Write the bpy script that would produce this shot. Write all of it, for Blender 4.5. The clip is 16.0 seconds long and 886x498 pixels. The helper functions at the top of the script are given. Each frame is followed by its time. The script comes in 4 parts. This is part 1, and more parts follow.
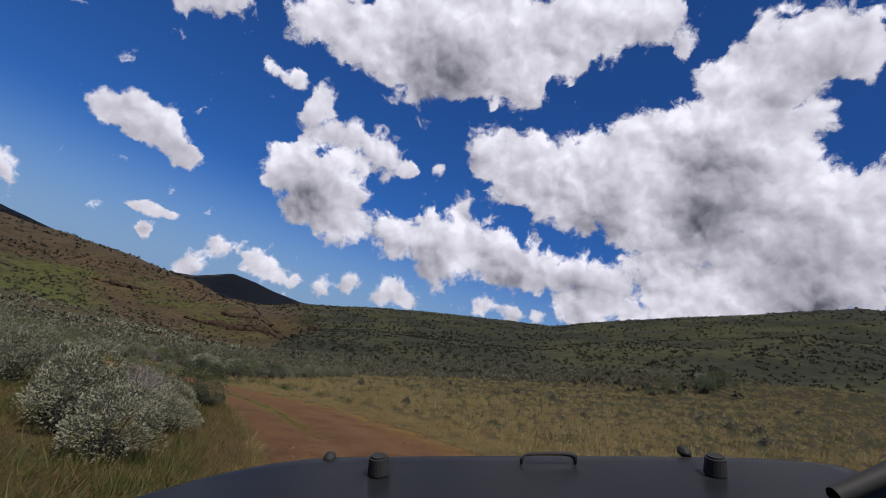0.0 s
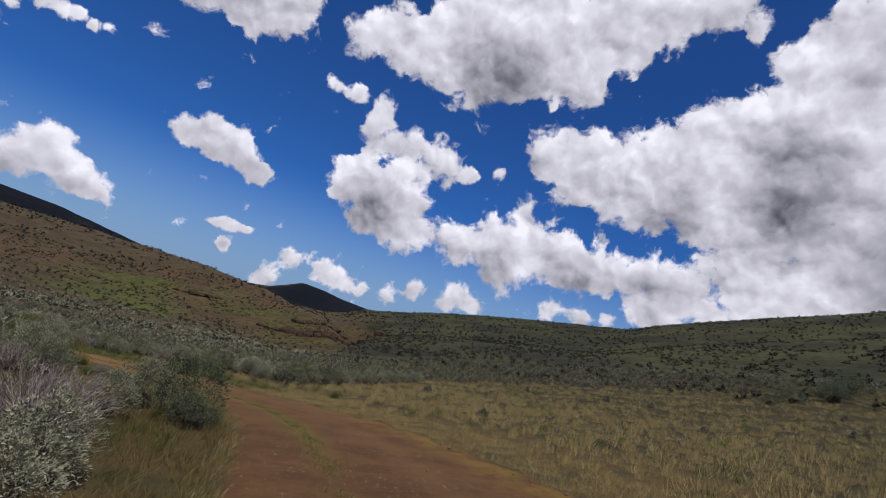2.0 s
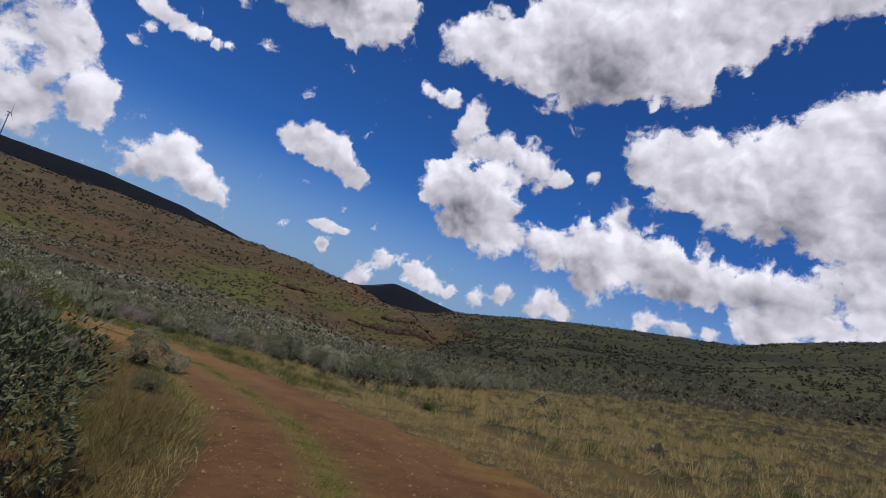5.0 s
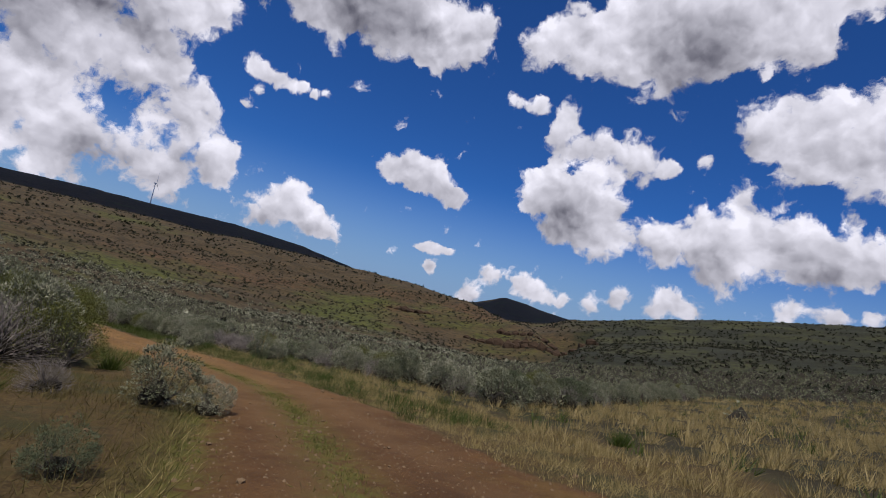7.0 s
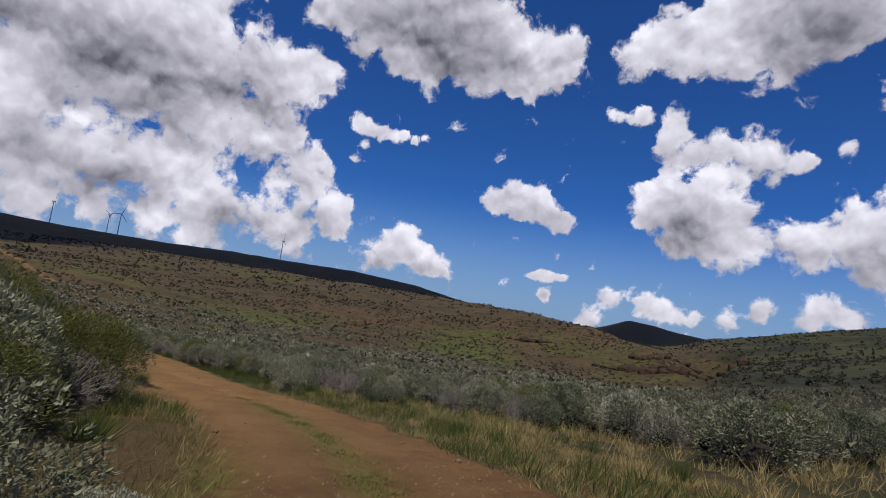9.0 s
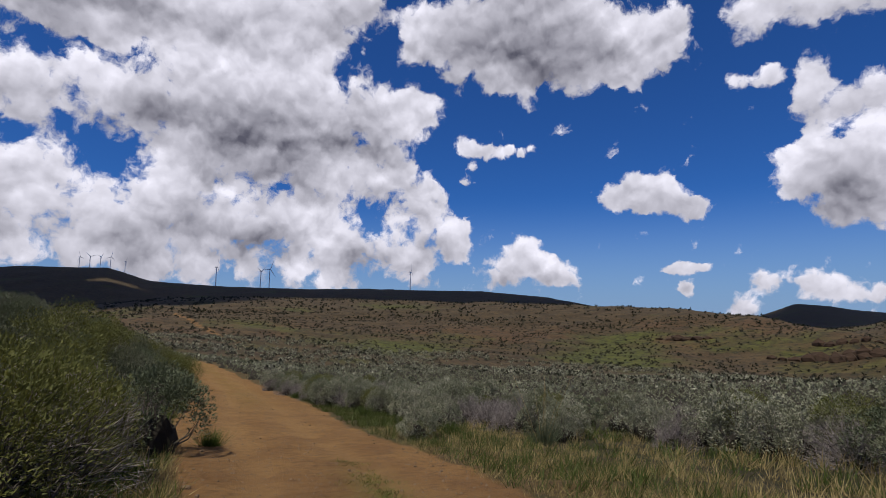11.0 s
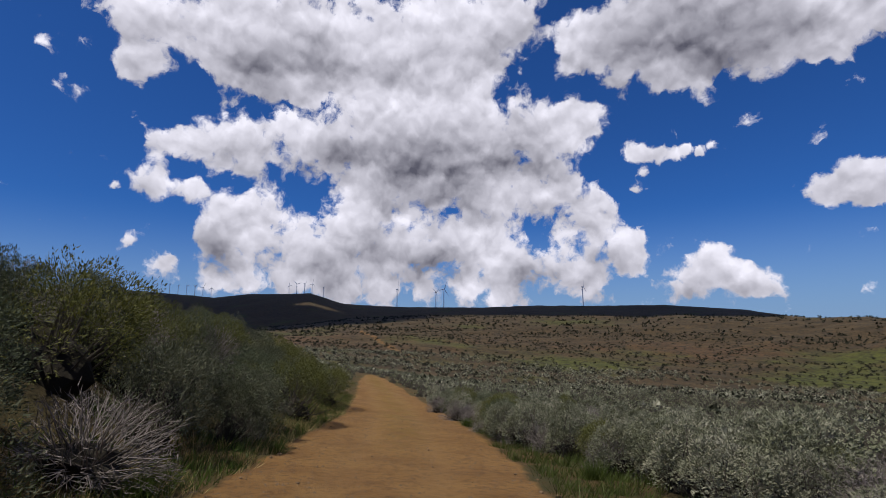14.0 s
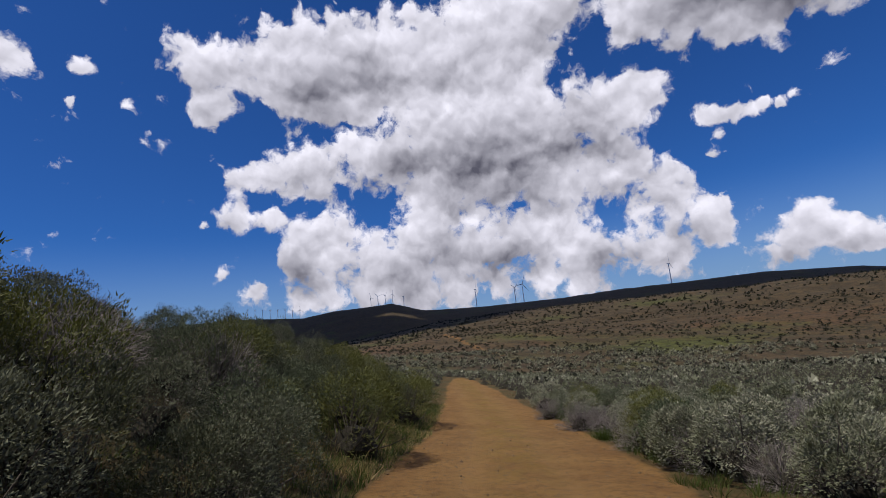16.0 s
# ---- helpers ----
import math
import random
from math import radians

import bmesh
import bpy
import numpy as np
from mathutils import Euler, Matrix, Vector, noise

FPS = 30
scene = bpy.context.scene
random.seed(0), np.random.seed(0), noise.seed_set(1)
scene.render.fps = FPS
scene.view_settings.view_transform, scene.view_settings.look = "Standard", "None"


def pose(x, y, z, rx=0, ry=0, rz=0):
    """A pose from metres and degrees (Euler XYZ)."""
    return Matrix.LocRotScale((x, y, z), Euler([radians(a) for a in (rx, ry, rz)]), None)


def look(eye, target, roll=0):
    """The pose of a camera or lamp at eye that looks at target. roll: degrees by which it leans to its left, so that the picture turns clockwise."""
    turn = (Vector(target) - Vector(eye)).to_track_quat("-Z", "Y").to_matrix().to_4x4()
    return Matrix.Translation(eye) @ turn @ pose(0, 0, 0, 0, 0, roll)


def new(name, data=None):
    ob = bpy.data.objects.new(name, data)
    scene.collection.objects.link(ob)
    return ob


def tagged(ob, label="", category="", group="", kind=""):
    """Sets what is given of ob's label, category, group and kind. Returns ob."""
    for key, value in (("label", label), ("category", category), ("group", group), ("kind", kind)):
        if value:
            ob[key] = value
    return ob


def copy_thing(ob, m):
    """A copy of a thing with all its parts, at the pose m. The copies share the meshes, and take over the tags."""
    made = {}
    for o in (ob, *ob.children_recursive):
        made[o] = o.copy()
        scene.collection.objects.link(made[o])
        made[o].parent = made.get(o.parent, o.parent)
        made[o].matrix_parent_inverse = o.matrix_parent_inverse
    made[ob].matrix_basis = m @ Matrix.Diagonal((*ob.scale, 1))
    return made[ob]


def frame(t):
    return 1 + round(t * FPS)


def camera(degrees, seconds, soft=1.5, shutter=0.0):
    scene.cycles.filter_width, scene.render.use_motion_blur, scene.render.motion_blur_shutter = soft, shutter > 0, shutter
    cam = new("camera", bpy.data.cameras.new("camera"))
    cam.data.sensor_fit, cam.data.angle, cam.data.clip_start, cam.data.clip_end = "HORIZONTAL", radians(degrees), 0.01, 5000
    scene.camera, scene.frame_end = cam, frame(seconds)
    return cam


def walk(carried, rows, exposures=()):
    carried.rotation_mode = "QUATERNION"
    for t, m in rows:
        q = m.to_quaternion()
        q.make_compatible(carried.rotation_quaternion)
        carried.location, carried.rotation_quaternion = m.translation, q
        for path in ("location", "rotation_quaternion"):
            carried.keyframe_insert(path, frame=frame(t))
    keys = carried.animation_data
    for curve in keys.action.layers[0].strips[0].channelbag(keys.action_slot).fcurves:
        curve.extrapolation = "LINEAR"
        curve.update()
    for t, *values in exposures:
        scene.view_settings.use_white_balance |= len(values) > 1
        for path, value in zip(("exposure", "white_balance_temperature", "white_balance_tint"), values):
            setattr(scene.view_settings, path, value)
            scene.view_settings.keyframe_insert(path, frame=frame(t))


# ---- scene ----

# ================= camera and its way =================
cam = camera(82.0, 16.0, soft=0.8)
WAY = [
    (0.0, 0.00, 0.00, 0.00, 100.59, -15.88, -8.76),
    (0.5, 0.15, 1.53, -0.12, 99.60, -16.41, -6.28),
    (1.0, 0.23, 3.06, -0.27, 99.92, -15.58, -4.36),
    (1.5, 0.24, 4.57, -0.41, 99.62, -16.40, -2.74),
    (2.0, 0.22, 6.06, -0.57, 99.16, -15.29, -1.18),
    (2.5, 0.12, 7.51, -0.78, 98.60, -17.79, 0.94),
    (3.0, -0.02, 8.95, -0.96, 97.53, -18.48, 3.08),
    (3.5, -0.25, 10.39, -1.11, 96.74, -21.00, 4.47),
    (6.0, -2.28, 17.50, -2.29, 96.65, -14.32, 14.06),
    (6.5, -2.80, 18.90, -2.54, 95.68, -13.57, 17.74),
    (7.0, -3.43, 20.26, -2.80, 94.98, -12.44, 21.76),
    (7.5, -4.12, 21.56, -3.01, 94.29, -11.16, 25.73),
    (8.0, -4.90, 22.78, -3.26, 94.88, -10.89, 28.65),
    (10.5, -9.90, 28.26, -4.27, 97.31, -1.31, 45.50),
    (11.0, -11.12, 29.26, -4.44, 97.12, -0.47, 49.36),
    (11.5, -12.42, 30.14, -4.63, 97.02, -0.42, 53.16),
    (12.0, -13.73, 30.88, -4.84, 96.93, -2.25, 56.21),
    (12.5, -15.06, 31.59, -5.02, 96.42, -3.07, 59.89),
    (13.0, -16.44, 32.23, -5.18, 97.26, -3.39, 63.08),
    (13.5, -17.87, 32.82, -5.33, 98.11, -3.17, 65.66),
    (14.0, -19.27, 33.35, -5.45, 99.03, 0.24, 68.34),
    (14.5, -20.64, 33.75, -5.57, 99.18, 2.22, 71.20),
    (15.0, -21.96, 34.12, -5.68, 98.76, 4.05, 73.95),
    (15.5, -23.27, 34.46, -5.74, 99.41, 8.43, 76.07),
    (16.0, -24.68, 34.75, -5.84, 99.54, 6.42, 77.58),
]
walk(cam, [(t, pose(x, y, z, a, b, c)) for t, x, y, z, a, b, c in WAY], exposures=[(0.0, 0.12), (16.0, 0.12)])

# ================= sky, clouds and sun =================
SUN_EL, SUN_AZ = 65.0, 196.0      # degrees up; degrees left of +y
SUN_DIR = Vector((-math.sin(radians(SUN_AZ)) * math.cos(radians(SUN_EL)),
                  math.cos(radians(SUN_AZ)) * math.cos(radians(SUN_EL)), math.sin(radians(SUN_EL))))
CLOUD_LIGHT = 0.60
SKY_STRENGTH = 0.053

# cumulus puffs: bearing (left of +y), height and radius in degrees, cloud by cloud
CLOUDS = []
CLOUDS.append([(16.7, 27.4, 2.3), (13.6, 29.6, 2.6), (9.9, 27.5, 3.3), (6.9, 30.4, 4.5), (1.8, 28.5, 4.7), (-1.5, 32.9, 5.2), (-6.0, 30.6, 4.4), (-9.9, 29.7, 3.0), (-5.8, 35.0, 4.0), (-10.4, 34.3, 2.3), (3.9, 33.6, 4.4)])
CLOUDS.append([(-12.8, 35.8, 3.4), (-16.6, 36.8, 3.9), (-21.1, 37.8, 3.2), (-24.4, 37.5, 2.1), (-14.5, 32.8, 2.0), (-26.9, 35.1, 1.3)])
CLOUDS.append([(-35.7, 36.6, 2.9), (-39.6, 35.0, 2.6), (-37.9, 33.7, 2.4), (-42.3, 36.2, 2.7), (-44.4, 34.2, 1.8), (-31.1, 32.7, 2.4), (-34.1, 31.8, 3.1), (-37.4, 30.8, 3.0), (-40.2, 28.6, 2.2)])
CLOUDS.append([(-7.5, 21.8, 2.5), (-11.4, 22.7, 2.8), (-10.5, 18.7, 3.1), (-14.6, 20.9, 3.7), (-19.3, 23.1, 3.6), (-18.1, 17.9, 3.6), (-22.9, 24.3, 3.5), (-25.3, 26.9, 2.8), (-28.9, 26.7, 3.8), (-32.8, 27.0, 3.7), (-36.2, 26.2, 3.0), (-22.8, 19.4, 4.1), (-28.4, 21.0, 4.4), (-33.8, 21.7, 4.1), (-38.7, 23.2, 3.4), (-26.6, 15.9, 3.4), (-32.0, 16.9, 3.2)])
CLOUDS.append([(-37.3, 16.6, 3.4), (-41.1, 22.3, 3.3), (-44.4, 21.0, 3.1), (-46.1, 23.5, 2.2), (-41.3, 17.6, 3.2), (-45.2, 17.1, 3.0), (-36.4, 12.5, 2.9), (-41.1, 12.9, 3.1), (-45.2, 13.6, 2.5), (-52.0, 20.0, 6.0), (-58.0, 27.0, 6.0)])
CLOUDS.append([(18.4, 22.2, 1.3), (15.8, 22.1, 1.2), (12.4, 21.7, 1.7), (12.1, 19.0, 2.0), (8.1, 18.9, 2.4), (3.8, 18.2, 2.4), (0.2, 17.7, 1.2), (13.1, 14.8, 2.0), (14.8, 12.6, 2.0), (10.0, 13.1, 4.2), (6.7, 13.0, 3.6), (10.3, 10.4, 3.0)])
CLOUDS.append([(6.1, 9.2, 2.7), (1.1, 10.2, 2.5), (-2.9, 10.1, 2.8), (-6.4, 11.7, 2.8), (-6.7, 8.5, 3.1), (-10.5, 11.6, 3.1), (-13.5, 10.4, 3.1), (-17.3, 10.7, 2.7), (-21.1, 10.7, 2.6), (-24.7, 10.9, 2.3)])
CLOUDS.append([(-3.0, 18.6, 1.1), (-6.6, 15.4, 1.6), (-6.7, 26.1, 0.7), (17.2, 3.3, 1.2), (14.6, 3.2, 1.7), (12.7, 2.9, 1.5)])
CLOUDS.append([(30.2, 12.2, 1.5), (28.5, 12.6, 1.9), (27.0, 13.2, 2.1), (26.4, 12.0, 1.9), (25.0, 11.9, 1.9), (23.4, 11.3, 1.5), (22.2, 10.9, 1.0), (25.7, 4.5, 0.6), (24.8, 4.55, 0.7), (23.9, 4.6, 0.7), (23.0, 4.6, 0.65), (22.2, 4.65, 0.55), (23.5, 2.5, 0.75), (23.9, 2.5, 0.6)])
CLOUDS.append([(12.1, 1.5, 1.7), (9.3, 1.4, 1.5), (6.0, 1.8, 1.5), (18.9, 0.6, 1.6), (3.5, 4.0, 1.4), (-1.0, 4.0, 1.8), (-3.4, 4.2, 1.5), (-12.1, 5.2, 1.2), (-15.0, 5.5, 1.3), (-17.7, 5.5, 1.2)])
CLOUDS.append([(40.2, 6.5, 2.3), (36.5, 4.5, 2.0), (42.7, 4.8, 2.2), (38.3, 4.3, 2.2)])
CLOUDS.append([(46.9, 18.1, 1.2), (45.6, 18.2, 0.9), (44.4, 17.9, 0.8), (43.0, 17.7, 0.85), (41.7, 17.9, 0.65), (40.3, 17.6, 0.6), (38.9, 17.9, 0.65), (47.0, 15.1, 0.7), (46.4, 16.4, 0.65)])
CLOUDS.append([(52.6, 30.0, 2.8), (48.5, 28.9, 4.0), (43.2, 29.9, 5.2), (37.9, 29.1, 5.2), (32.2, 29.0, 5.0), (28.0, 26.9, 3.3), (25.2, 26.9, 2.4), (29.3, 24.3, 1.7), (41.9, 26.0, 2.9), (23.9, 29.2, 2.1)])
CLOUDS.append([(102.5, 29.6, 2.6), (98.7, 28.9, 2.8), (93.7, 30.7, 3.9), (87.6, 31.5, 4.1), (81.0, 30.9, 4.4), (72.8, 32.1, 5.1), (64.6, 31.7, 4.6), (59.7, 33.4, 3.4), (100.2, 25.0, 1.9), (101.7, 25.7, 1.3), (90.0, 28.0, 3.7), (75.8, 27.2, 4.1), (67.6, 26.9, 4.8)])
CLOUDS.append([(97.2, 18.4, 2.3), (92.8, 19.4, 3.0), (88.7, 19.1, 3.4), (82.5, 20.0, 4.2), (75.9, 20.6, 4.9), (69.3, 20.5, 5.6), (62.6, 21.9, 4.9), (56.2, 21.2, 4.8), (52.4, 21.8, 2.6), (74.7, 16.3, 3.7), (68.3, 14.8, 3.8), (61.8, 14.4, 3.7), (55.5, 14.5, 3.6), (51.5, 12.2, 2.6)])
CLOUDS.append([(98.6, 14.3, 1.9), (95.4, 14.3, 1.4), (92.6, 11.8, 2.8), (88.6, 12.5, 2.9), (90.9, 8.9, 3.2), (85.0, 9.5, 3.6), (78.7, 12.6, 3.4), (78.8, 8.2, 3.7), (72.4, 8.7, 3.8), (66.6, 9.1, 3.1), (62.2, 8.8, 3.4), (59.8, 6.2, 3.0), (54.3, 7.0, 2.9), (49.5, 9.0, 2.5), (47.5, 7.0, 2.5), (52.2, 5.0, 2.3)])
CLOUDS.append([(97.3, 6.1, 1.9), (93.0, 5.0, 1.6), (89.7, 5.3, 1.8), (85.0, 4.9, 2.1), (80.1, 4.8, 2.1), (75.1, 4.6, 2.2), (70.0, 4.4, 2.2), (65.0, 4.2, 2.2), (61.3, 3.4, 1.8), (82.5, 6.4, 2.5)])
CLOUDS.append([(100.5, 8.6, 0.9), (112.5, 27.4, 1.2), (113.1, 24.7, 0.5), (102.3, 13.5, 0.6)])

CLOUDS.append([(-20.6, 7.0, 1.5), (-23.0, 7.5, 2.0), (-26.5, 8.2, 2.4), (-30.0, 9.2, 2.6), (-33.0, 11.5, 2.6), (-29.5, 12.5, 2.4), (-36.5, 9.6, 2.5), (-28.0, 6.2, 1.4), (-33.0, 7.6, 1.6), (-24.0, 5.2, 1.1)])
CLOUDS.append([(87.0, 26.5, 3.2), (83.0, 26.8, 3.2), (93.0, 26.5, 2.6), (117.8, 27.5, 2.0)])

# grey undersides of the thick clouds
BASES = [(-1.0, 28.0, 4.0), (-32.0, 23.0, 4.0), (-33.0, 18.0, 3.5), (-40.0, 16.0, 4.0), (-22.0, 17.5, 3.0), (11.0, 11.5, 3.0),
         (-5.0, 8.0, 2.0), (-14.0, 9.0, 2.0), (-22.0, 9.6, 2.0), (-43.0, 11.5, 3.0), (43.5, 30.5, 5.5), (35.5, 30.0, 5.5),
         (66.0, 17.5, 4.5), (73.0, 18.5, 4.0), (80.0, 19.0, 3.0), (59.0, 19.5, 3.5), (76.0, 9.0, 3.0), (69.0, 7.5, 3.0), (81.0, 6.5, 2.5),
         (59.0, 5.5, 2.5), (51.5, 7.5, 2.0), (90.0, 27.0, 3.0), (83.0, 29.0, 3.0), (92.0, 8.0, 2.0)]


def heading(az, el):
    a, e = radians(az), radians(el)
    return (-math.sin(a) * math.cos(e), math.cos(a) * math.cos(e), math.sin(e))


class Nodes:
    """Short hand for building a node tree."""

    def __init__(self, tree):
        self.t = tree
        tree.nodes.clear()

    def add(self, kind, **props):
        n = self.t.nodes.new(kind)
        for k, v in props.items():
            if k == "op":
                n.operation = v
            elif k == "clamp":
                n.use_clamp = v
            elif k == "blend":
                n.blend_type = v
            elif k == "dtype":
                n.data_type = v
            elif k == "attr":
                n.attribute_name = v
        return n

    def link(self, a, b):
        self.t.links.new(a, b)

    def put(self, sock, v):
        if hasattr(v, "is_output"):
            self.t.links.new(v, sock)
        else:
            sock.default_value = v

    def math(self, op, a, b=0.0, c=0.0, clamp=False):
        n = self.add("ShaderNodeMath", op=op, clamp=clamp)
        for i, v in enumerate((a, b, c)):
            self.put(n.inputs[i], v)
        return n.outputs[0]

    def vec(self, op, a, b=(0, 0, 0), scale=None):
        n = self.add("ShaderNodeVectorMath", op=op)
        self.put(n.inputs[0], a)
        self.put(n.inputs[1], b)
        if scale is not None:
            self.put(n.inputs["Scale"], scale)
        return n.outputs["Value"] if op in ("DISTANCE", "DOT_PRODUCT", "LENGTH") else n.outputs["Vector"]

    def noise(self, v, scale, detail=6.0, rough=0.55, colour=False, distort=0.0):
        n = self.add("ShaderNodeTexNoise")
        if v is not None:
            self.put(n.inputs["Vector"], v)
        n.inputs["Scale"].default_value = scale
        n.inputs["Detail"].default_value = detail
        n.inputs["Roughness"].default_value = rough
        n.inputs["Distortion"].default_value = distort
        return n.outputs["Color" if colour else "Fac"]

    def ramp(self, v, lo, hi, a=0.0, b=1.0, smooth=True):
        n = self.add("ShaderNodeMapRange")
        n.interpolation_type = "SMOOTHSTEP" if smooth else "LINEAR"
        n.clamp = True
        self.put(n.inputs["Value"], v)
        for k, x in (("From Min", lo), ("From Max", hi), ("To Min", a), ("To Max", b)):
            self.put(n.inputs[k], x)
        return n.outputs["Result"]

    def mix(self, f, a, b, blend="MIX"):
        n = self.add("ShaderNodeMix", dtype="RGBA")
        n.blend_type = blend
        self.put(n.inputs[0], f)
        self.put(n.inputs[6], (*a, 1.0) if isinstance(a, tuple) and len(a) == 3 else a)
        self.put(n.inputs[7], (*b, 1.0) if isinstance(b, tuple) and len(b) == 3 else b)
        return n.outputs[2]


def build_world():
    w = bpy.data.worlds.new("sky")
    scene.world = w
    w.use_nodes = True
    n = Nodes(w.node_tree)
    way = n.add("ShaderNodeTexCoord").outputs["Generated"]
    sky = n.add("ShaderNodeTexSky")
    sky.sky_type = "NISHITA"
    sky.sun_disc = False
    sky.sun_elevation = radians(SUN_EL)
    sky.sun_rotation = radians(-SUN_AZ)
    sky.altitude = 900
    sky.air_density, sky.dust_density, sky.ozone_density = 1.0, 0.6, 2.5
    # ragged edges: two scales of swirl
    big = n.vec("SUBTRACT", n.noise(way, 9.0, 3.0, 0.5, True), (0.5, 0.5, 0.5))
    fine = n.vec("SUBTRACT", n.noise(way, 34.0, 5.0, 0.6, True), (0.5, 0.5, 0.5))
    p = n.vec("ADD", way, n.vec("SCALE", big, scale=0.045))
    p = n.vec("ADD", p, n.vec("SCALE", fine, scale=0.022))

    def field(puffs, grow, v):
        """How much cloud lies that way, and the height of the puffs that make it."""
        total, high = 0.0, 0.0
        for az, el, r in puffs:
            c = heading(az, el)
            f = n.math("MULTIPLY_ADD", n.vec("DISTANCE", v, c), -1.0 / (radians(r) * grow), 1.0, clamp=True)
            total = n.math("ADD", f, total)
            high = n.math("MULTIPLY_ADD", f, c[2] + 0.12 * radians(r), high)
        return total, high
    puffs = [q for c in CLOUDS for q in c]

    def cells(v, scale):
        k = n.add("ShaderNodeTexVoronoi")
        k.feature, k.distance = "SMOOTH_F1", "EUCLIDEAN"
        n.put(k.inputs["Vector"], v)
        k.inputs["Scale"].default_value = scale
        k.inputs["Detail"].default_value = 1.6
        k.inputs["Roughness"].default_value = 0.55
        k.inputs["Lacunarity"].default_value = 2.3
        k.inputs["Smoothness"].default_value = 0.35
        k.normalize = True
        return k.outputs["Distance"]
    mass, high = field(puffs, 1.4, p)
    toward = n.vec("ADD", p, (0.006, -0.004, 0.016))
    billow = cells(p, 19.0)
    billow2 = cells(toward, 19.0)
    f1 = n.noise(p, 26.0, 9.0, 0.62)
    low = n.noise(p, 7.0, 3.0, 0.5)
    # beyond the view the fair-weather clouds go on
    rest = n.noise(way, 3.2, 5.0, 0.55)
    sep = n.add("ShaderNodeSeparateXYZ")
    n.link(way, sep.inputs[0])
    behind = n.math("MULTIPLY", n.ramp(rest, 0.53, 0.64), n.ramp(sep.outputs[1], -0.15, -0.4))
    rag = n.math("ADD", n.math("MULTIPLY_ADD", f1, 1.9, -0.95), n.math("MULTIPLY_ADD", billow, -1.3, 0.42))
    body = n.math("ADD", n.math("ADD", mass, behind), rag)
    cover = n.ramp(body, 0.34, 0.72)
    relief = n.math("MULTIPLY", n.math("SUBTRACT", billow2, billow), 2.2)
    swell, swell2 = cells(p, 9.0), cells(n.vec("ADD", p, (0.010, -0.006, 0.030)), 9.0)
    relief = n.math("MULTIPLY_ADD", n.math("SUBTRACT", swell2, swell), 1.5, relief)
    sunk = n.math("SUBTRACT", n.math("DIVIDE", high, n.math("MAXIMUM", mass, 0.05)), sep.outputs[2])
    under = n.math("MULTIPLY", n.ramp(sunk, -0.020, 0.036), n.ramp(low, 0.30, 0.66, 0.5, 1.0))
    under = n.math("ADD", under, n.math("MULTIPLY", field(BASES, 1.5, p)[0], 1.05))
    thick = n.ramp(mass, 0.7, 2.4)
    grey = n.math("ADD", n.math("MULTIPLY", under, 0.78), n.math("MULTIPLY", thick, n.math("MULTIPLY_ADD", low, 1.2, -0.38)))
    grey = n.math("SUBTRACT", n.math("ADD", grey, n.math("MULTIPLY_ADD", f1, 0.26, -0.12)), relief)
    grey = n.ramp(grey, -0.30, 1.85, 0.0, 1.0, False)
    grey = n.math("POWER", grey, 0.85)
    tone = n.mix(grey, (1.42, 1.40, 1.58), (0.15, 0.150, 0.205))
    cl = n.vec("SCALE", tone, scale=CLOUD_LIGHT)
    # pale air towards the horizon
    haze = n.ramp(sep.outputs[2], -0.03, 0.23, 0.86, 0.0)
    blue = n.vec("SCALE", sky.outputs[0], scale=SKY_STRENGTH)
    blue = n.vec("MULTIPLY", blue, (0.27, 0.70, 1.44))
    air = n.mix(haze, blue, (0.215, 0.325, 0.520))
    allsky = n.mix(cover, air, cl)
    ground_side = n.ramp(sep.outputs[2], -0.06, -0.02)
    allsky = n.mix(ground_side, (0.05, 0.045, 0.03), allsky)
    bg = n.add("ShaderNodeBackground")
    n.link(allsky, bg.inputs["Color"])
    bg.inputs["Strength"].default_value = 1.0
    out = n.add("ShaderNodeOutputWorld")
    n.link(bg.outputs[0], out.inputs[0])


build_world()
sun_data = bpy.data.lights.new("sun", "SUN")
sun_data.energy, sun_data.angle, sun_data.color = 5.0, radians(0.53), (1.0, 0.93, 0.80)
sun = new("sun", sun_data)
sun.matrix_world = look(SUN_DIR * 100, (0, 0, 0))

# ================= materials =================


def surface(name, colour, rough=0.8, bump=None, strength=0.3, distance=0.02, metal=0.0, thin=0.0):
    """colour(n) gives a colour socket or tuple; bump(n) a height socket."""
    m = bpy.data.materials.new(name)
    m.use_nodes = True
    n = Nodes(m.node_tree)
    b = n.add("ShaderNodeBsdfPrincipled")
    n.put(b.inputs["Base Color"], colour(n))
    b.inputs["Roughness"].default_value = rough
    b.inputs["Metallic"].default_value = metal
    b.inputs["Specular IOR Level"].default_value = 0.25
    if bump:
        k = n.add("ShaderNodeBump")
        k.inputs["Strength"].default_value = strength
        k.inputs["Distance"].default_value = distance
        n.link(bump(n), k.inputs["Height"])
        n.link(k.outputs[0], b.inputs["Normal"])
    out = n.add("ShaderNodeOutputMaterial")
    shader = b.outputs[0]
    if thin:
        glow = n.add("ShaderNodeBsdfTranslucent")
        n.link(b.inputs["Base Color"].links[0].from_socket, glow.inputs["Color"])
        both = n.add("ShaderNodeMixShader")
        both.inputs[0].default_value = thin
        n.link(shader, both.inputs[1])
        n.link(glow.outputs[0], both.inputs[2])
        shader = both.outputs[0]
    n.link(shader, out.inputs[0])
    return m


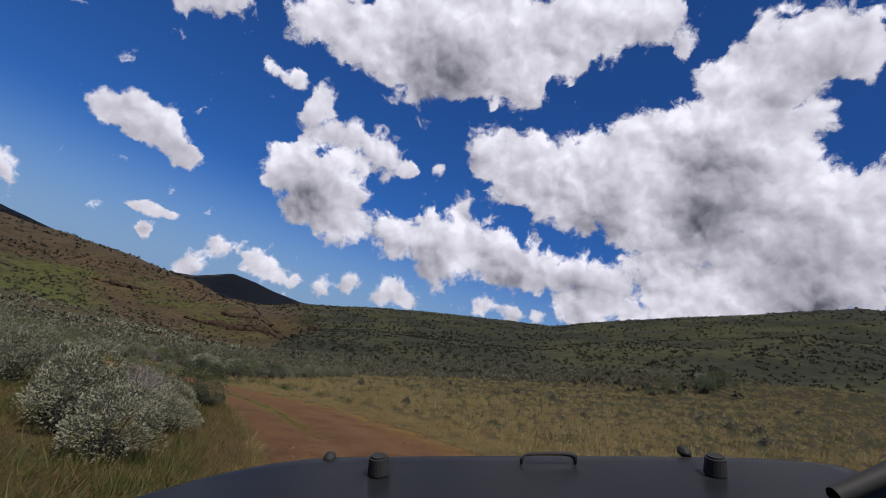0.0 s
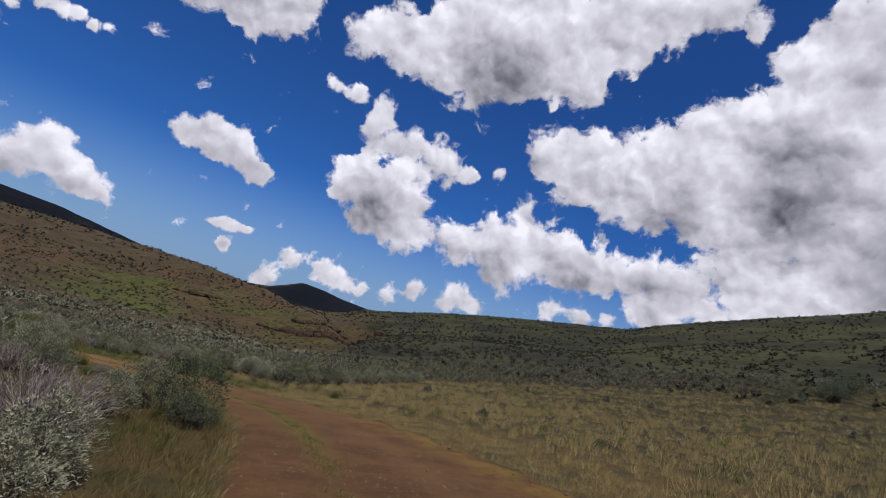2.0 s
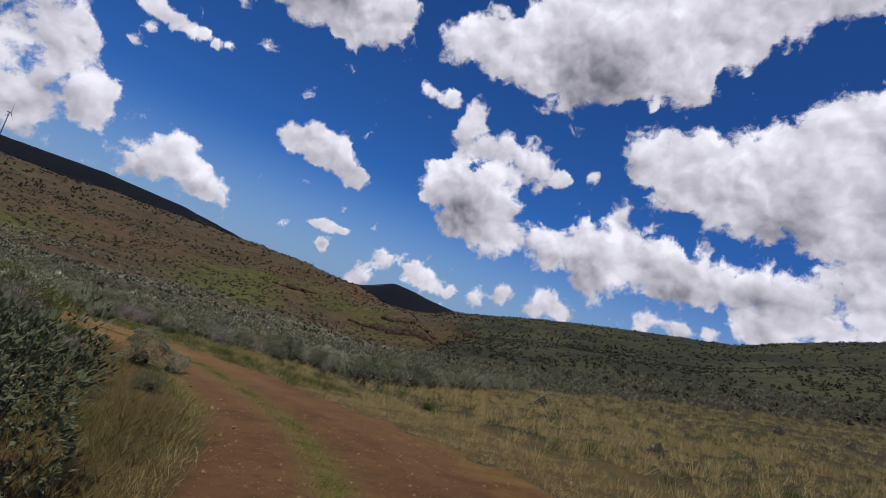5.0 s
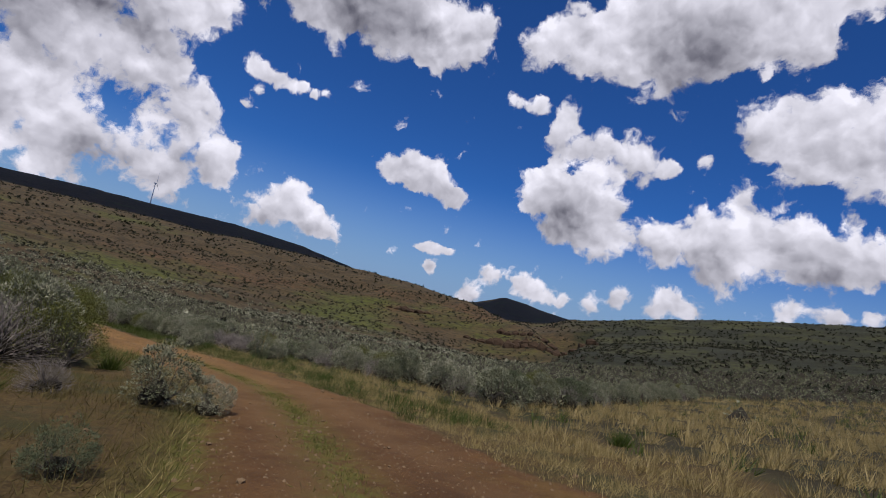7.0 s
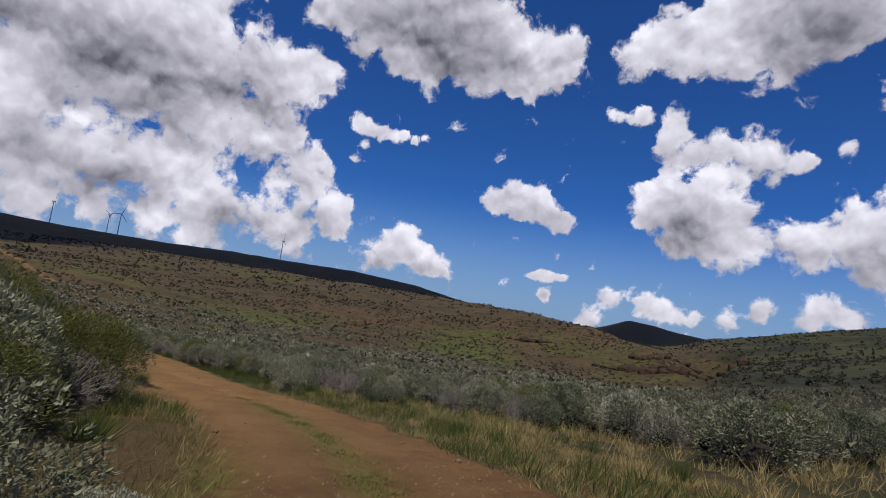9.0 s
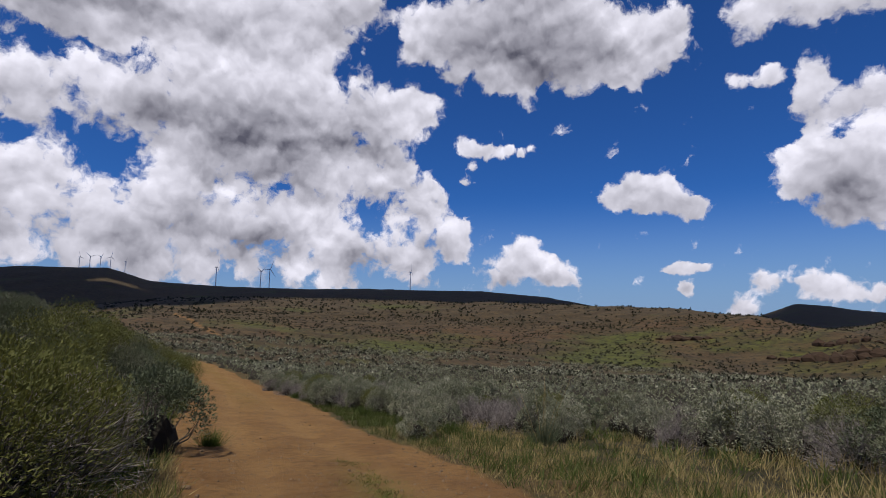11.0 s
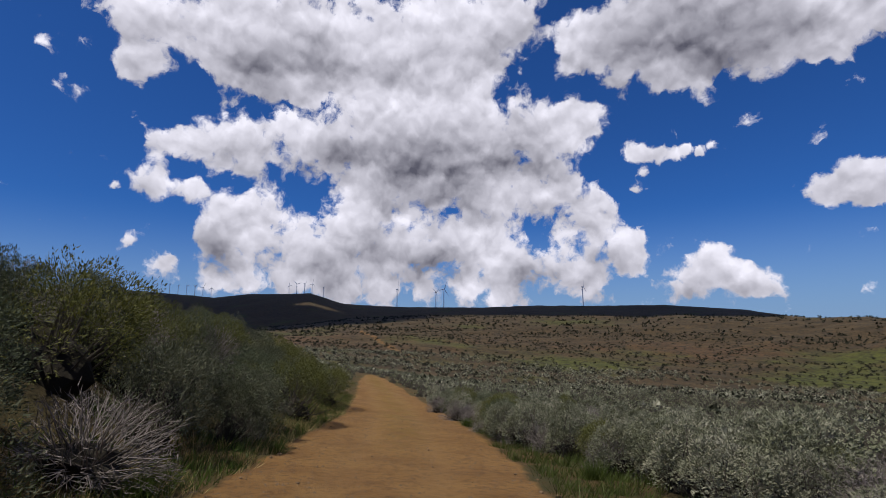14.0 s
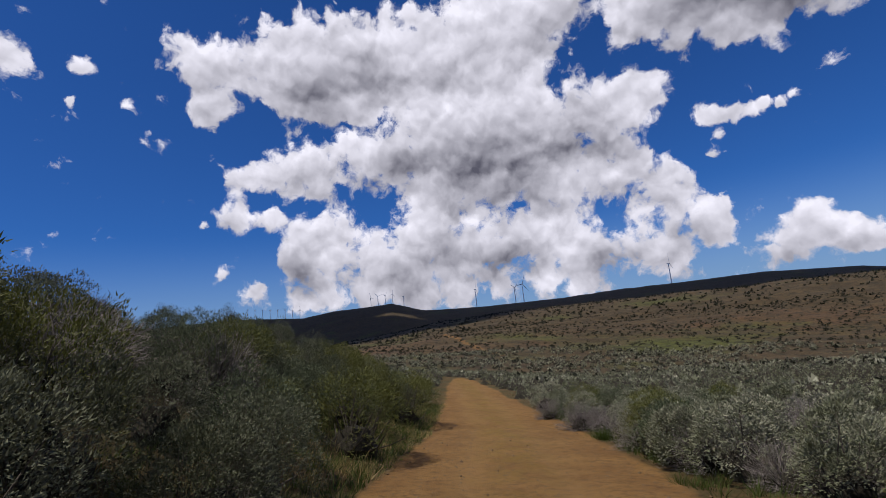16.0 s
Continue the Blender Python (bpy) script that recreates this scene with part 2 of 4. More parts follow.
def where(n):
    return n.add("ShaderNodeNewGeometry").outputs["Position"]


def attribute(n, name):
    return n.add("ShaderNodeAttribute", attr=name).outputs["Fac"]


def leaf_paint(a, b, c):
    """Foliage between three tones, by leaf and by plant."""
    def colour(n):
        g = n.add("ShaderNodeNewGeometry").outputs["Random Per Island"]
        o = n.add("ShaderNodeObjectInfo").outputs["Random"]
        one = n.mix(n.ramp(g, 0.0, 1.0, smooth=False), a, b)
        o = n.math("ADD", n.math("MULTIPLY", o, 0.55), n.math("MULTIPLY", attribute(n, "tint"), 0.75), clamp=True)
        return n.mix(o, one, c)
    return colour


SAGE = surface("sage_leaf", leaf_paint((0.16, 0.163, 0.117), (0.32, 0.315, 0.25), (0.0984, 0.107, 0.0639)), 0.7, thin=0.25)
SAGE_GREEN = surface("green_sage_leaf", leaf_paint((0.0462, 0.0587, 0.032), (0.111, 0.129, 0.0763), (0.0621, 0.0763, 0.0444)), 0.7, thin=0.25)
# darker copy of the sage leaf: the left bank's shade is in its colour
SHADED_SAGE = surface("shaded_sage_leaf", leaf_paint((0.0496, 0.0576, 0.0336), (0.164, 0.172, 0.12), (0.0352, 0.0416, 0.0208)), 0.7, thin=0.2)
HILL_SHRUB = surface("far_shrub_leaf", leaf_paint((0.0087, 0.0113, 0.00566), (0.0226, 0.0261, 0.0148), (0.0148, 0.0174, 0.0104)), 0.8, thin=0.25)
DEAD = surface("dead_twig", leaf_paint((0.0974, 0.0854, 0.0835), (0.218, 0.19, 0.19), (0.135, 0.117, 0.111)), 0.85)
RABBIT = surface("rabbitbrush_leaf", leaf_paint((0.0528, 0.0619, 0.0135), (0.131, 0.128, 0.0302), (0.0716, 0.0792, 0.0196)), 0.7, thin=0.25)
# near-black brown: shade between the inner stems is put into this colour
INNER_SHADE = surface("inner_shade", lambda n: n.mix(n.noise(where(n), 40.0), (0.00928, 0.00812, 0.0058), (0.029, 0.0244, 0.0186)), 0.95,
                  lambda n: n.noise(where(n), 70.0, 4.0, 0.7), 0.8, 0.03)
GREEN = surface("green_blade", leaf_paint((0.0232, 0.0435, 0.0058), (0.0696, 0.104, 0.0174), (0.0493, 0.058, 0.0145)), 0.6, thin=0.25)
STRAW = surface("dry_blade", leaf_paint((0.145, 0.105, 0.0363), (0.348, 0.275, 0.138), (0.203, 0.166, 0.0725)), 0.7, thin=0.25)
OLD_GRASS = surface("old_grass_blade", leaf_paint((0.055, 0.042, 0.014), (0.150, 0.112, 0.046), (0.080, 0.070, 0.022)), 0.75, thin=0.25)
BARK = surface("sage_bark", lambda n: n.mix(n.noise(where(n), 60.0), (0.0348, 0.029, 0.0244), (0.0986, 0.0841, 0.0725)), 0.9,
               lambda n: n.noise(where(n), 120.0), 0.5, 0.005)


def ground_colour(n):
    p = where(n)
    road, verge, rise = attribute(n, "road"), attribute(n, "verge"), attribute(n, "slope")
    n1, n2, n3 = n.noise(p, 0.9, 8.0, 0.62), n.noise(p, 6.0, 8.0, 0.7), n.noise(p, 28.0, 5.0, 0.7)
    pale = attribute(n, "pale")
    red = n.mix(n.ramp(n1, 0.3, 0.7), (0.0568, 0.0244, 0.00783), (0.0986, 0.0476, 0.0174))
    tan = n.mix(n.ramp(n1, 0.3, 0.7), (0.119, 0.0597, 0.018), (0.168, 0.0928, 0.0302))
    dirt = n.mix(pale, red, tan)
    dirt = n.mix(n.ramp(n2, 0.30, 0.56, 0.75, 0.0), dirt, (0.0534, 0.0244, 0.00812))
    dirt = n.mix(n.math("MULTIPLY", attribute(n, "lane"), n.ramp(n1, 0.25, 0.6, 0.15, 0.6)), dirt, n.mix(pale, (0.107, 0.0568, 0.0244), (0.18, 0.104, 0.0394)))
    dirt = n.mix(n.ramp(n3, 0.56, 0.72, 0.0, 0.6), dirt, n.mix(pale, (0.11, 0.065, 0.0319), (0.186, 0.116, 0.0493)))
    gold = n.math("MULTIPLY", attribute(n, "gold"), n.ramp(n.noise(p, 1.6, 6.0, 0.7), 0.40, 0.60, 0.0, 0.7))
    dirt = n.mix(gold, dirt, (0.136, 0.0899, 0.0162))
    straw = n.mix(n.ramp(n2, 0.3, 0.7), (0.0298, 0.0175, 0.00493), (0.0702, 0.0438, 0.014))
    straw = n.mix(n.ramp(n3, 0.45, 0.7), straw, (0.0951, 0.0673, 0.0274))
    straw = n.mix(n.ramp(n.noise(p, 0.6, 6.0, 0.7), 0.48, 0.62, 0.0, 0.8), straw, (0.0273, 0.0292, 0.00777))
    wild = n.mix(n.ramp(n2, 0.35, 0.65), (0.0119, 0.00951, 0.0041), (0.0341, 0.0273, 0.0102))
    wild = n.mix(n.ramp(n.noise(p, 0.25, 6.0, 0.6), 0.48, 0.66), wild, (0.0201, 0.0227, 0.0058))
    # hillside: brown soil and green flushes
    brown = n.mix(n.ramp(n.noise(p, 0.12, 8.0, 0.7), 0.3, 0.7), (0.025, 0.0168, 0.0076), (0.062, 0.041, 0.0185))
    brown = n.mix(n.math("MULTIPLY", attribute(n, "rust"), n.ramp(n.noise(p, 0.035, 6.0, 0.65), 0.42, 0.60, 0.0, 0.6)), brown, (0.074, 0.038, 0.018))
    green = n.mix(n.ramp(n.noise(p, 0.3, 8.0, 0.7), 0.3, 0.7), (0.024, 0.029, 0.0056), (0.066, 0.069, 0.0115))
    flush = n.math("ADD", n.noise(p, 0.013, 9.0, 0.66), n.math("MULTIPLY", rise, 0.12))
    hill = n.mix(n.ramp(flush, 0.53, 0.67), brown, green)
    hill = n.mix(n.ramp(n.noise(p, 0.35, 6.0, 0.8), 0.50, 0.60), hill, (0.0107, 0.0117, 0.00536))
    valley = n.mix(n.ramp(n.noise(p, 0.02, 8.0, 0.65), 0.42, 0.60), (0.0105, 0.0120, 0.0034), (0.036, 0.037, 0.0088))
    valley = n.mix(n.ramp(n.noise(p, 0.4, 6.0, 0.8), 0.48, 0.58), valley, (0.0048, 0.0058, 0.0024))
    hill = n.mix(attribute(n, "valley"), hill, valley)
    base = n.mix(attribute(n, "hill"), wild, hill)
    c = n.mix(verge, base, straw)
    edge = n.math("ADD", road, n.math("MULTIPLY_ADD", n1, 0.9, -0.45))
    c = n.mix(n.ramp(edge, 0.35, 0.65), c, dirt)
    strip = n.math("MULTIPLY", attribute(n, "strip"), n.ramp(n2, 0.35, 0.6))
    return n.mix(n.math("MULTIPLY", strip, 0.8), c, (0.085, 0.088, 0.014))


GROUND = surface("prairie_ground", ground_colour, 0.95,
                 lambda n: n.math("ADD", n.noise(where(n), 5.0, 10.0, 0.75), n.math("MULTIPLY", n.noise(where(n), 45.0, 4.0, 0.7), 0.4)), 0.85, 0.06)
STONE = surface("field_stone", lambda n: n.mix(n.noise(where(n), 9.0), (0.058, 0.0348, 0.0186), (0.157, 0.107, 0.0667)), 0.9,
                lambda n: n.noise(where(n), 30.0), 0.6, 0.02)
ROCK = surface("hill_rock", lambda n: n.mix(n.noise(where(n), 0.6, 8.0), (0.015, 0.0095, 0.0065), (0.05, 0.03, 0.019)), 0.95,
               lambda n: n.noise(where(n), 1.0, 8.0), 0.8, 0.4)
WHITE = surface("turbine_paint", lambda n: n.mix(n.noise(where(n), 0.2), (0.70, 0.71, 0.73), (0.78, 0.79, 0.80)), 0.4)
VAPOUR = surface("cloud_white", lambda n: n.mix(n.noise(where(n), 0.01), (0.8, 0.8, 0.82), (0.9, 0.9, 0.9)), 1.0)

# ================= the lie of the land =================
EYE = 1.42
LINE = [(3.0, -60.0), (0.6, -20.0)] + [(r[1], r[2]) for r in WAY if r[0] in (0.0, 1.0, 2.0, 3.0, 3.5, 6.0, 7.0, 8.0, 10.5, 11.5, 12.5, 13.5, 14.5, 16.0)]
LINE += [(-32.5, 37.6), (-41.0, 40.2), (-58.0, 44.0), (-74.0, 47.1), (-79.0, 48.2)]


def spline(pts, step):
    pts = np.array(pts)
    d = np.concatenate([[0], np.cumsum(np.linalg.norm(np.diff(pts, axis=0), axis=1))])
    s = np.arange(0, d[-1], step)
    out = np.stack([np.interp(s, d, pts[:, 0]), np.interp(s, d, pts[:, 1])], 1)
    k = np.ones(9) / 9
    for a in range(2):
        out[4:-4, a] = np.convolve(out[:, a], k, "valid")
    return out


ROAD = spline(LINE, 0.5)
TAN = np.gradient(ROAD, axis=0)
TAN /= np.linalg.norm(TAN, axis=1)[:, None]
TRAIL = np.array([(-166.0, 82.0), (-190.0, 85.0), (-208.0, 86.5), (-230.0, 89.0), (-255.0, 91.0), (-290.0, 94.0)])
ROAD_S0 = int(np.argmin(np.linalg.norm(ROAD, axis=1)))     # where the drive begins


def beside(x, y):
    """Distance along the road from where the drive begins, and to its right side, for arrays of places."""
    x, y = np.asarray(x, float).ravel(), np.asarray(y, float).ravel()
    s, l = np.zeros(len(x)), np.zeros(len(x))
    for a in range(0, len(x), 4000):
        d2 = (x[a:a + 4000, None] - ROAD[None, :, 0]) ** 2 + (y[a:a + 4000, None] - ROAD[None, :, 1]) ** 2
        i = d2.argmin(1)
        dx, dy = x[a:a + 4000] - ROAD[i, 0], y[a:a + 4000] - ROAD[i, 1]
        s[a:a + 4000] = (i - ROAD_S0) * 0.5
        l[a:a + 4000] = np.sign(dx * TAN[i, 1] - dy * TAN[i, 0]) * np.sqrt(d2.min(1))
    return s, l


HUB = (-10.0, 22.0, -3.5)          # the place round which the hills are laid out
RIDGE_AZ = [-180, -120, -60, -48, -37, -29, -21, -12, -2.5, 3, 7, 10, 20, 180]
RIDGE_EL = [2, 8, 13, 12.6, 9.9, 7.8, 5.2, 4.0, 2.3, 1.0, 0.15, -0.9, -2.0, 2]
HILL_AZ = [-180, 0, 5, 6.5, 10, 13, 15, 18, 22, 25, 33, 38, 47, 58, 70, 77, 83, 88, 95, 110, 180]
HILL_EL = [-6, -6, -4.3, -3.8, -1.7, -1.3, -0.9, -0.2, 0.1, 0.5, 0.7, 0.9, 1.0, 1.2, 1.25, 1.0, 0.3, -0.1, -0.4, 0.0, -6]
FAR_AZ = [-180, 25, 31, 33, 38, 45, 52, 58, 64, 73, 79, 82.5, 85, 89, 92, 99, 110, 180]
FAR_EL = [-2, -1.0, 0.4, 0.8, 1.7, 2.3, 2.35, 2.45, 2.3, 2.4, 2.7, 3.8, 3.7, 3.6, 3.2, 3.7, 3.4, -2]
BUTTE_AZ = [-180, 0, 4, 6.9, 10.7, 12.2, 14.8, 18, 24, 180]
BUTTE_EL = [-2, -1, -0.4, 0.1, 0.5, 0.8, 1.05, -0.2, -1.0, -2]


def ease(t):
    t = np.clip(t, 0, 1)
    return t * t * (3 - 2 * t)


def wave(x, y, size, seed):
    """Cheap smooth roughness, about -1 to 1."""
    g = np.random.RandomState(seed)
    out = 0
    for k in range(7):
        a, f, ph = g.uniform(0, 6.28), g.uniform(0.6, 1.7) / size, g.uniform(0, 6.28)
        out = out + np.sin((x * math.cos(a) + y * math.sin(a)) * f * 6.28 + ph)
    return out / 3.2


def near_land(x, y):
    q = np.hypot(x + 10, y - 28)
    k = np.minimum(1, 75 / np.maximum(q, 1e-6))
    x, y = -10 + (x + 10) * k, 28 + (y - 28) * k
    return -1.465 + 0.1012 * x - 0.1186 * y + 0.00118 * x * x + 0.00104 * x * y + 0.00062 * y * y


def land(x, y, roads=None):
    """Height of the ground."""
    shape = np.shape(x)
    x, y = np.asarray(x, float).ravel(), np.asarray(y, float).ravel()
    r = np.hypot(x - HUB[0], y - HUB[1])
    az = np.degrees(np.arctan2(-(x - HUB[0]), y - HUB[1]))
    zn = near_land(x, y)
    el = lambda a, e: HUB[2] + np.tan(np.radians(np.interp(az, a, e)))
    tan = lambda a, e: np.tan(np.radians(np.interp(az, a, e)))
    # open side: valley and long ridge
    zr = HUB[2] + 700 * tan(RIDGE_AZ, RIDGE_EL)
    zv = HUB[2] + 260 * np.tan(np.radians(np.interp(az, RIDGE_AZ, RIDGE_EL) - 2.6))
    # hill side: toe, crest, hollow, far ridge
    rc = np.interp(az, [0, 6, 18, 33, 60, 90, 120], [200, 225, 340, 470, 560, 560, 500])
    rt = np.interp(az, [0, 6, 18, 33, 60, 90, 120], [150, 190, 205, 190, 130, 120, 120])
    zc = HUB[2] + rc * tan(HILL_AZ, HILL_EL)
    zt = np.interp(az, [0, 6, 14, 30, 60, 75, 90, 120], [-18, -20, -23, -22, -16.5, -12.5, -9, -8])
    zd = HUB[2] + 1800 * tan(FAR_AZ, FAR_EL)
    zb = HUB[2] + 2700 * tan(BUTTE_AZ, BUTTE_EL)

    def profile(knots):
        z = knots[0][1] * np.ones_like(r)
        for (r0, z0), (r1, z1) in zip(knots[:-1], knots[1:]):
            z = np.where(r >= r0, z0 + (z1 - z0) * ease((r - r0) / (r1 - r0)), z)
        return z
    low = np.minimum(zc, zd) - 14
    hill = profile([(62 + 0 * r, zn), (rt, zt), (rc, zc), (rc + 250, np.minimum(zc, low) - 6), (1800 + 0 * r, zd), (2150 + 0 * r, zd - 60), (2700 + 0 * r, np.maximum(zb, zd - 60)), (3600 + 0 * r, -90 + 0 * r)])
    opens = profile([(62 + 0 * r, zn), (260 + 0 * r, zv), (700 + 0 * r, zr), (1100 + 0 * r, zr - 40), (2700 + 0 * r, np.where(np.abs(az) < 30, np.maximum(zb, -80), zr - 120)), (3600 + 0 * r, -90 + 0 * r)])
    w = ease((az - 3.5) / 3.5) * (1 - ease((az - 125) / 20))
    z = opens * (1 - w) + hill * w
    z = np.where((az < 26) & (az > 0) & (r > 330), np.maximum(z, opens - 25 * ease((430 - r) / 100)), z)
    rough = ease((r - 60) / 120)
    z = z + rough * (wave(x, y, 60, 3) * 0.7 + wave(x, y, 23, 4) * 0.28) * np.minimum(1, r / 300)
    z = z + wave(x, y, 7.0, 5) * 0.10 * ease((r - 20) / 30)
    s, l = beside(x, y) if roads is None else roads
    # worn tracks, banks beside the road
    near = (s > -40) & (s < 75)
    z = z + np.where(near, wave(x, y, 1.9, 8) * 0.035 * ease((np.abs(l) - 1.6) / 1.5), 0)
    z = z - np.where(near, 0.05 * (np.exp(-((np.abs(l) - 0.85) / 0.35) ** 2)), 0)
    bank = ease((s - 33) / 14) * (1 - ease((s - 66) / 30))
    z = z + bank * 2.3 * ease((-l - 2.6) / 6.0) * (1 - ease((-l - 16) / 14))
    return z.reshape(shape)


def left_edge(s):
    return np.interp(s, [-60, 0, 10, 30, 36, 42, 56, 70, 88, 97, 105], [-1.2, -1.0, -0.8, -0.8, -1.1, -2.0, -2.7, -2.4, -1.9, -1.2, -0.4])


def right_edge(s):
    return np.interp(s, [-60, 0, 14, 20, 27, 34, 42, 56, 70, 88, 97, 105], [5.0, 5.0, 4.9, 4.4, 3.1, 2.5, 2.3, 2.4, 2.2, 1.8, 1.2, 0.4])


def quick_mesh(name, verts, quads):
    me = bpy.data.meshes.new(name)
    verts, quads = np.asarray(verts, np.float32), np.asarray(quads, np.int32)
    k = quads.shape[1]
    me.vertices.add(len(verts))
    me.vertices.foreach_set("co", verts.ravel())
    me.loops.add(quads.size)
    me.loops.foreach_set("vertex_index", quads.ravel())
    me.polygons.add(len(quads))
    me.polygons.foreach_set("loop_start", np.arange(0, quads.size, k, dtype=np.int32))
    me.update(calc_edges=True)
    return me


def build_ground():
    na = 420
    rr = [0.0, 0.5]
    while rr[-1] < 4700:
        rr.append(rr[-1] + max(0.22, rr[-1] * 0.0145))
    rr = np.array(rr[1:])
    az = np.concatenate([np.linspace(-70, 120, na, endpoint=False), np.linspace(120, 290, 130, endpoint=False)])
    na = len(az)
    A, Rr = np.meshgrid(np.radians(az), rr)
    cx, cy = -8.0, 20.0
    x, y = cx - np.sin(A) * Rr, cy + np.cos(A) * Rr
    s, l = beside(x, y)
    z = land(x, y, (s, l))
    nr = len(rr)
    v = np.stack([x.ravel(), y.ravel(), z.ravel()], 1)
    v = np.vstack([v, [[cx, cy, float(land(np.array([cx]), np.array([cy]))[0])]]])
    i, j = np.meshgrid(np.arange(nr - 1), np.arange(na), indexing="ij")
    j2 = (j + 1) % na
    q = np.stack([i * na + j, (i + 1) * na + j, (i + 1) * na + j2, i * na + j2], -1).reshape(-1, 4)
    me = quick_mesh("ground", v, q[:, ::-1])
    bm = bmesh.new()
    bm.from_mesh(me)
    bm.verts.ensure_lookup_table()
    hub = bm.verts[len(v) - 1]
    for a in range(na):
        bm.faces.new((hub, bm.verts[a], bm.verts[(a + 1) % na]))
    bmesh.ops.recalc_face_normals(bm, faces=bm.faces[:])
    for f in bm.faces:
        f.smooth = True
    bm.to_mesh(me)
    bm.free()
    s, l = np.append(s, 30), np.append(l, 0)
    r = np.append(np.hypot(x - HUB[0], y - HUB[1]).ravel(), 5)
    lo, hi = left_edge(s), right_edge(s)
    road = ease((l - lo + 0.5) / 1.0) * ease((hi + 0.5 - l) / 1.0) * (s < 230)
    right = ease((l - hi + 1) / 1.2) * (1 - ease((l - hi - np.interp(s, [-60, 10, 25, 40], [9, 8, 4.0, 0.6])) / 3.0))
    left = ease((lo - l + 1) / 1.0) * (1 - ease((lo - l - np.interp(s, [-60, 10, 28, 40], [6, 6, 6, 1.0])) / 3.0))
    strip = np.exp(-((l - 0.7) / 0.33) ** 2) * ease((s - 15) / 5) * (1 - ease((s - 38) / 5)) + np.exp(-((l + 0.85) / 0.28) ** 2) * ease((s - 22) / 3) * (1 - ease((s - 32) / 3))
    centre = np.interp(s, [0, 20, 30, 42, 60], [1.6, 1.6, 0.9, 0.0, -0.2])
    lane = np.exp(-((np.abs(l - centre) - 0.85) / 0.3) ** 2)
    azs = np.degrees(np.arctan2(-(v[:, 0] - HUB[0]), v[:, 1] - HUB[1]))
    rail = np.arange(TRAIL[0, 0], TRAIL[-1, 0], -1.0)
    rail = np.stack([rail, np.interp(-rail, -TRAIL[:, 0], TRAIL[:, 1])], 1)
    far = (v[:, 0] < -150) & (v[:, 0] > -300) & (v[:, 1] > 60) & (v[:, 1] < 110)
    d2 = np.full(len(v), 99.0)
    d2[far] = np.sqrt(((v[far][:, None, :2] - rail[None]) ** 2).sum(2)).min(1)
    road = np.maximum(road, 0.62 * (1 - ease((d2 - 1.0) / 1.6)))
    pale = ease((s - 24) / 24)
    gold = ease((s - 50) / 14) * np.exp(-((l + 0.1) / 0.8) ** 2) + (1 - ease((s - 20) / 10)) * ease((l - hi + 1.5) / 1.2)
    valley = 1 - ease((azs + wave(v[:, 0], v[:, 1], 50, 17) * 2 - 3) / 6)
    toe = np.interp(azs, [0, 18, 33, 60, 90], [200, 215, 200, 150, 140])
    flush = np.exp(-((r - toe - 15) / 40) ** 2)          # greener foot of the hill
    rust = np.exp(-((r - toe - 78 - wave(v[:, 0], v[:, 1], 60, 19) * 12) / 34) ** 2)
    for name, val in (("road", road), ("pale", pale), ("gold", np.clip(gold, 0, 1)), ("rust", rust), ("verge", np.maximum(right, left)), ("slope", flush), ("valley", valley), ("hill", ease((r - 62) / 40)), ("strip", np.clip(strip, 0, 1)), ("lane", lane)):
        at = me.attributes.new(name, "FLOAT", "POINT")
        at.data.foreach_set("value", np.asarray(val, np.float32))
    me.materials.append(GROUND)
    return tagged(new("ground", me), "rolling sagebrush prairie with a brown dirt track and grassy hills", "ground", kind="structure")


build_ground()

# ================= helpers for things =================


def part(name, me, material, parent, label=""):
    """One mesh object under a thing or a part."""
    ob = new(name, me)
    if material and not me.materials:
        me.materials.append(material)
    ob.parent = parent
    return tagged(ob, label)


def unit(v):
    return v / np.maximum(np.linalg.norm(v, axis=1)[:, None], 1e-9)


def blades(base, way, length, width, tip=0.25, bend=0.0, g=None, face=None):
    """Leaf or grass blades, pointed: base points, directions, lengths and widths."""
    n = len(base)
    side = unit(g.normal(size=(n, 3)))
    if face is not None:
        side = unit(face) + side * 0.45
    side = unit(np.cross(way, side))
    w = side * width[:, None] * 0.5
    end = base + way * length[:, None]
    end[:, 2] -= bend * length
    v = np.stack([base - w, base + w, end], 1).reshape(-1, 3)
    return v, np.arange(n * 3).reshape(-1, 3)


def tubes(lines, r0, r1, sides=3):
    """Tapered stems through the points of each line (count, points, 3)."""
    n, k, _ = lines.shape
    d = unit((lines[:, -1] - lines[:, 0]))
    a = unit(np.cross(d, np.array([[0.3, 0.9, 0.2]])))
    b = np.cross(d, a)
    rad = np.linspace(1, 0, k)[None, :, None, None] * (np.asarray(r0) - np.asarray(r1)).reshape(-1, 1, 1, 1) + np.asarray(r1).reshape(-1, 1, 1, 1)
    ang = np.arange(sides) / sides * 2 * np.pi
    ring = np.cos(ang)[None, None, :, None] * a[:, None, None, :] + np.sin(ang)[None, None, :, None] * b[:, None, None, :]
    v = (lines[:, :, None, :] + ring * rad).reshape(-1, 3)
    i, j, m = np.meshgrid(np.arange(n), np.arange(k - 1), np.arange(sides), indexing="ij")
    at = lambda jj, mm: (i * k + jj) * sides + mm % sides
    q = np.stack([at(j, m), at(j, m + 1), at(j + 1, m + 1), at(j + 1, m)], -1).reshape(-1, 4)
    return v, q


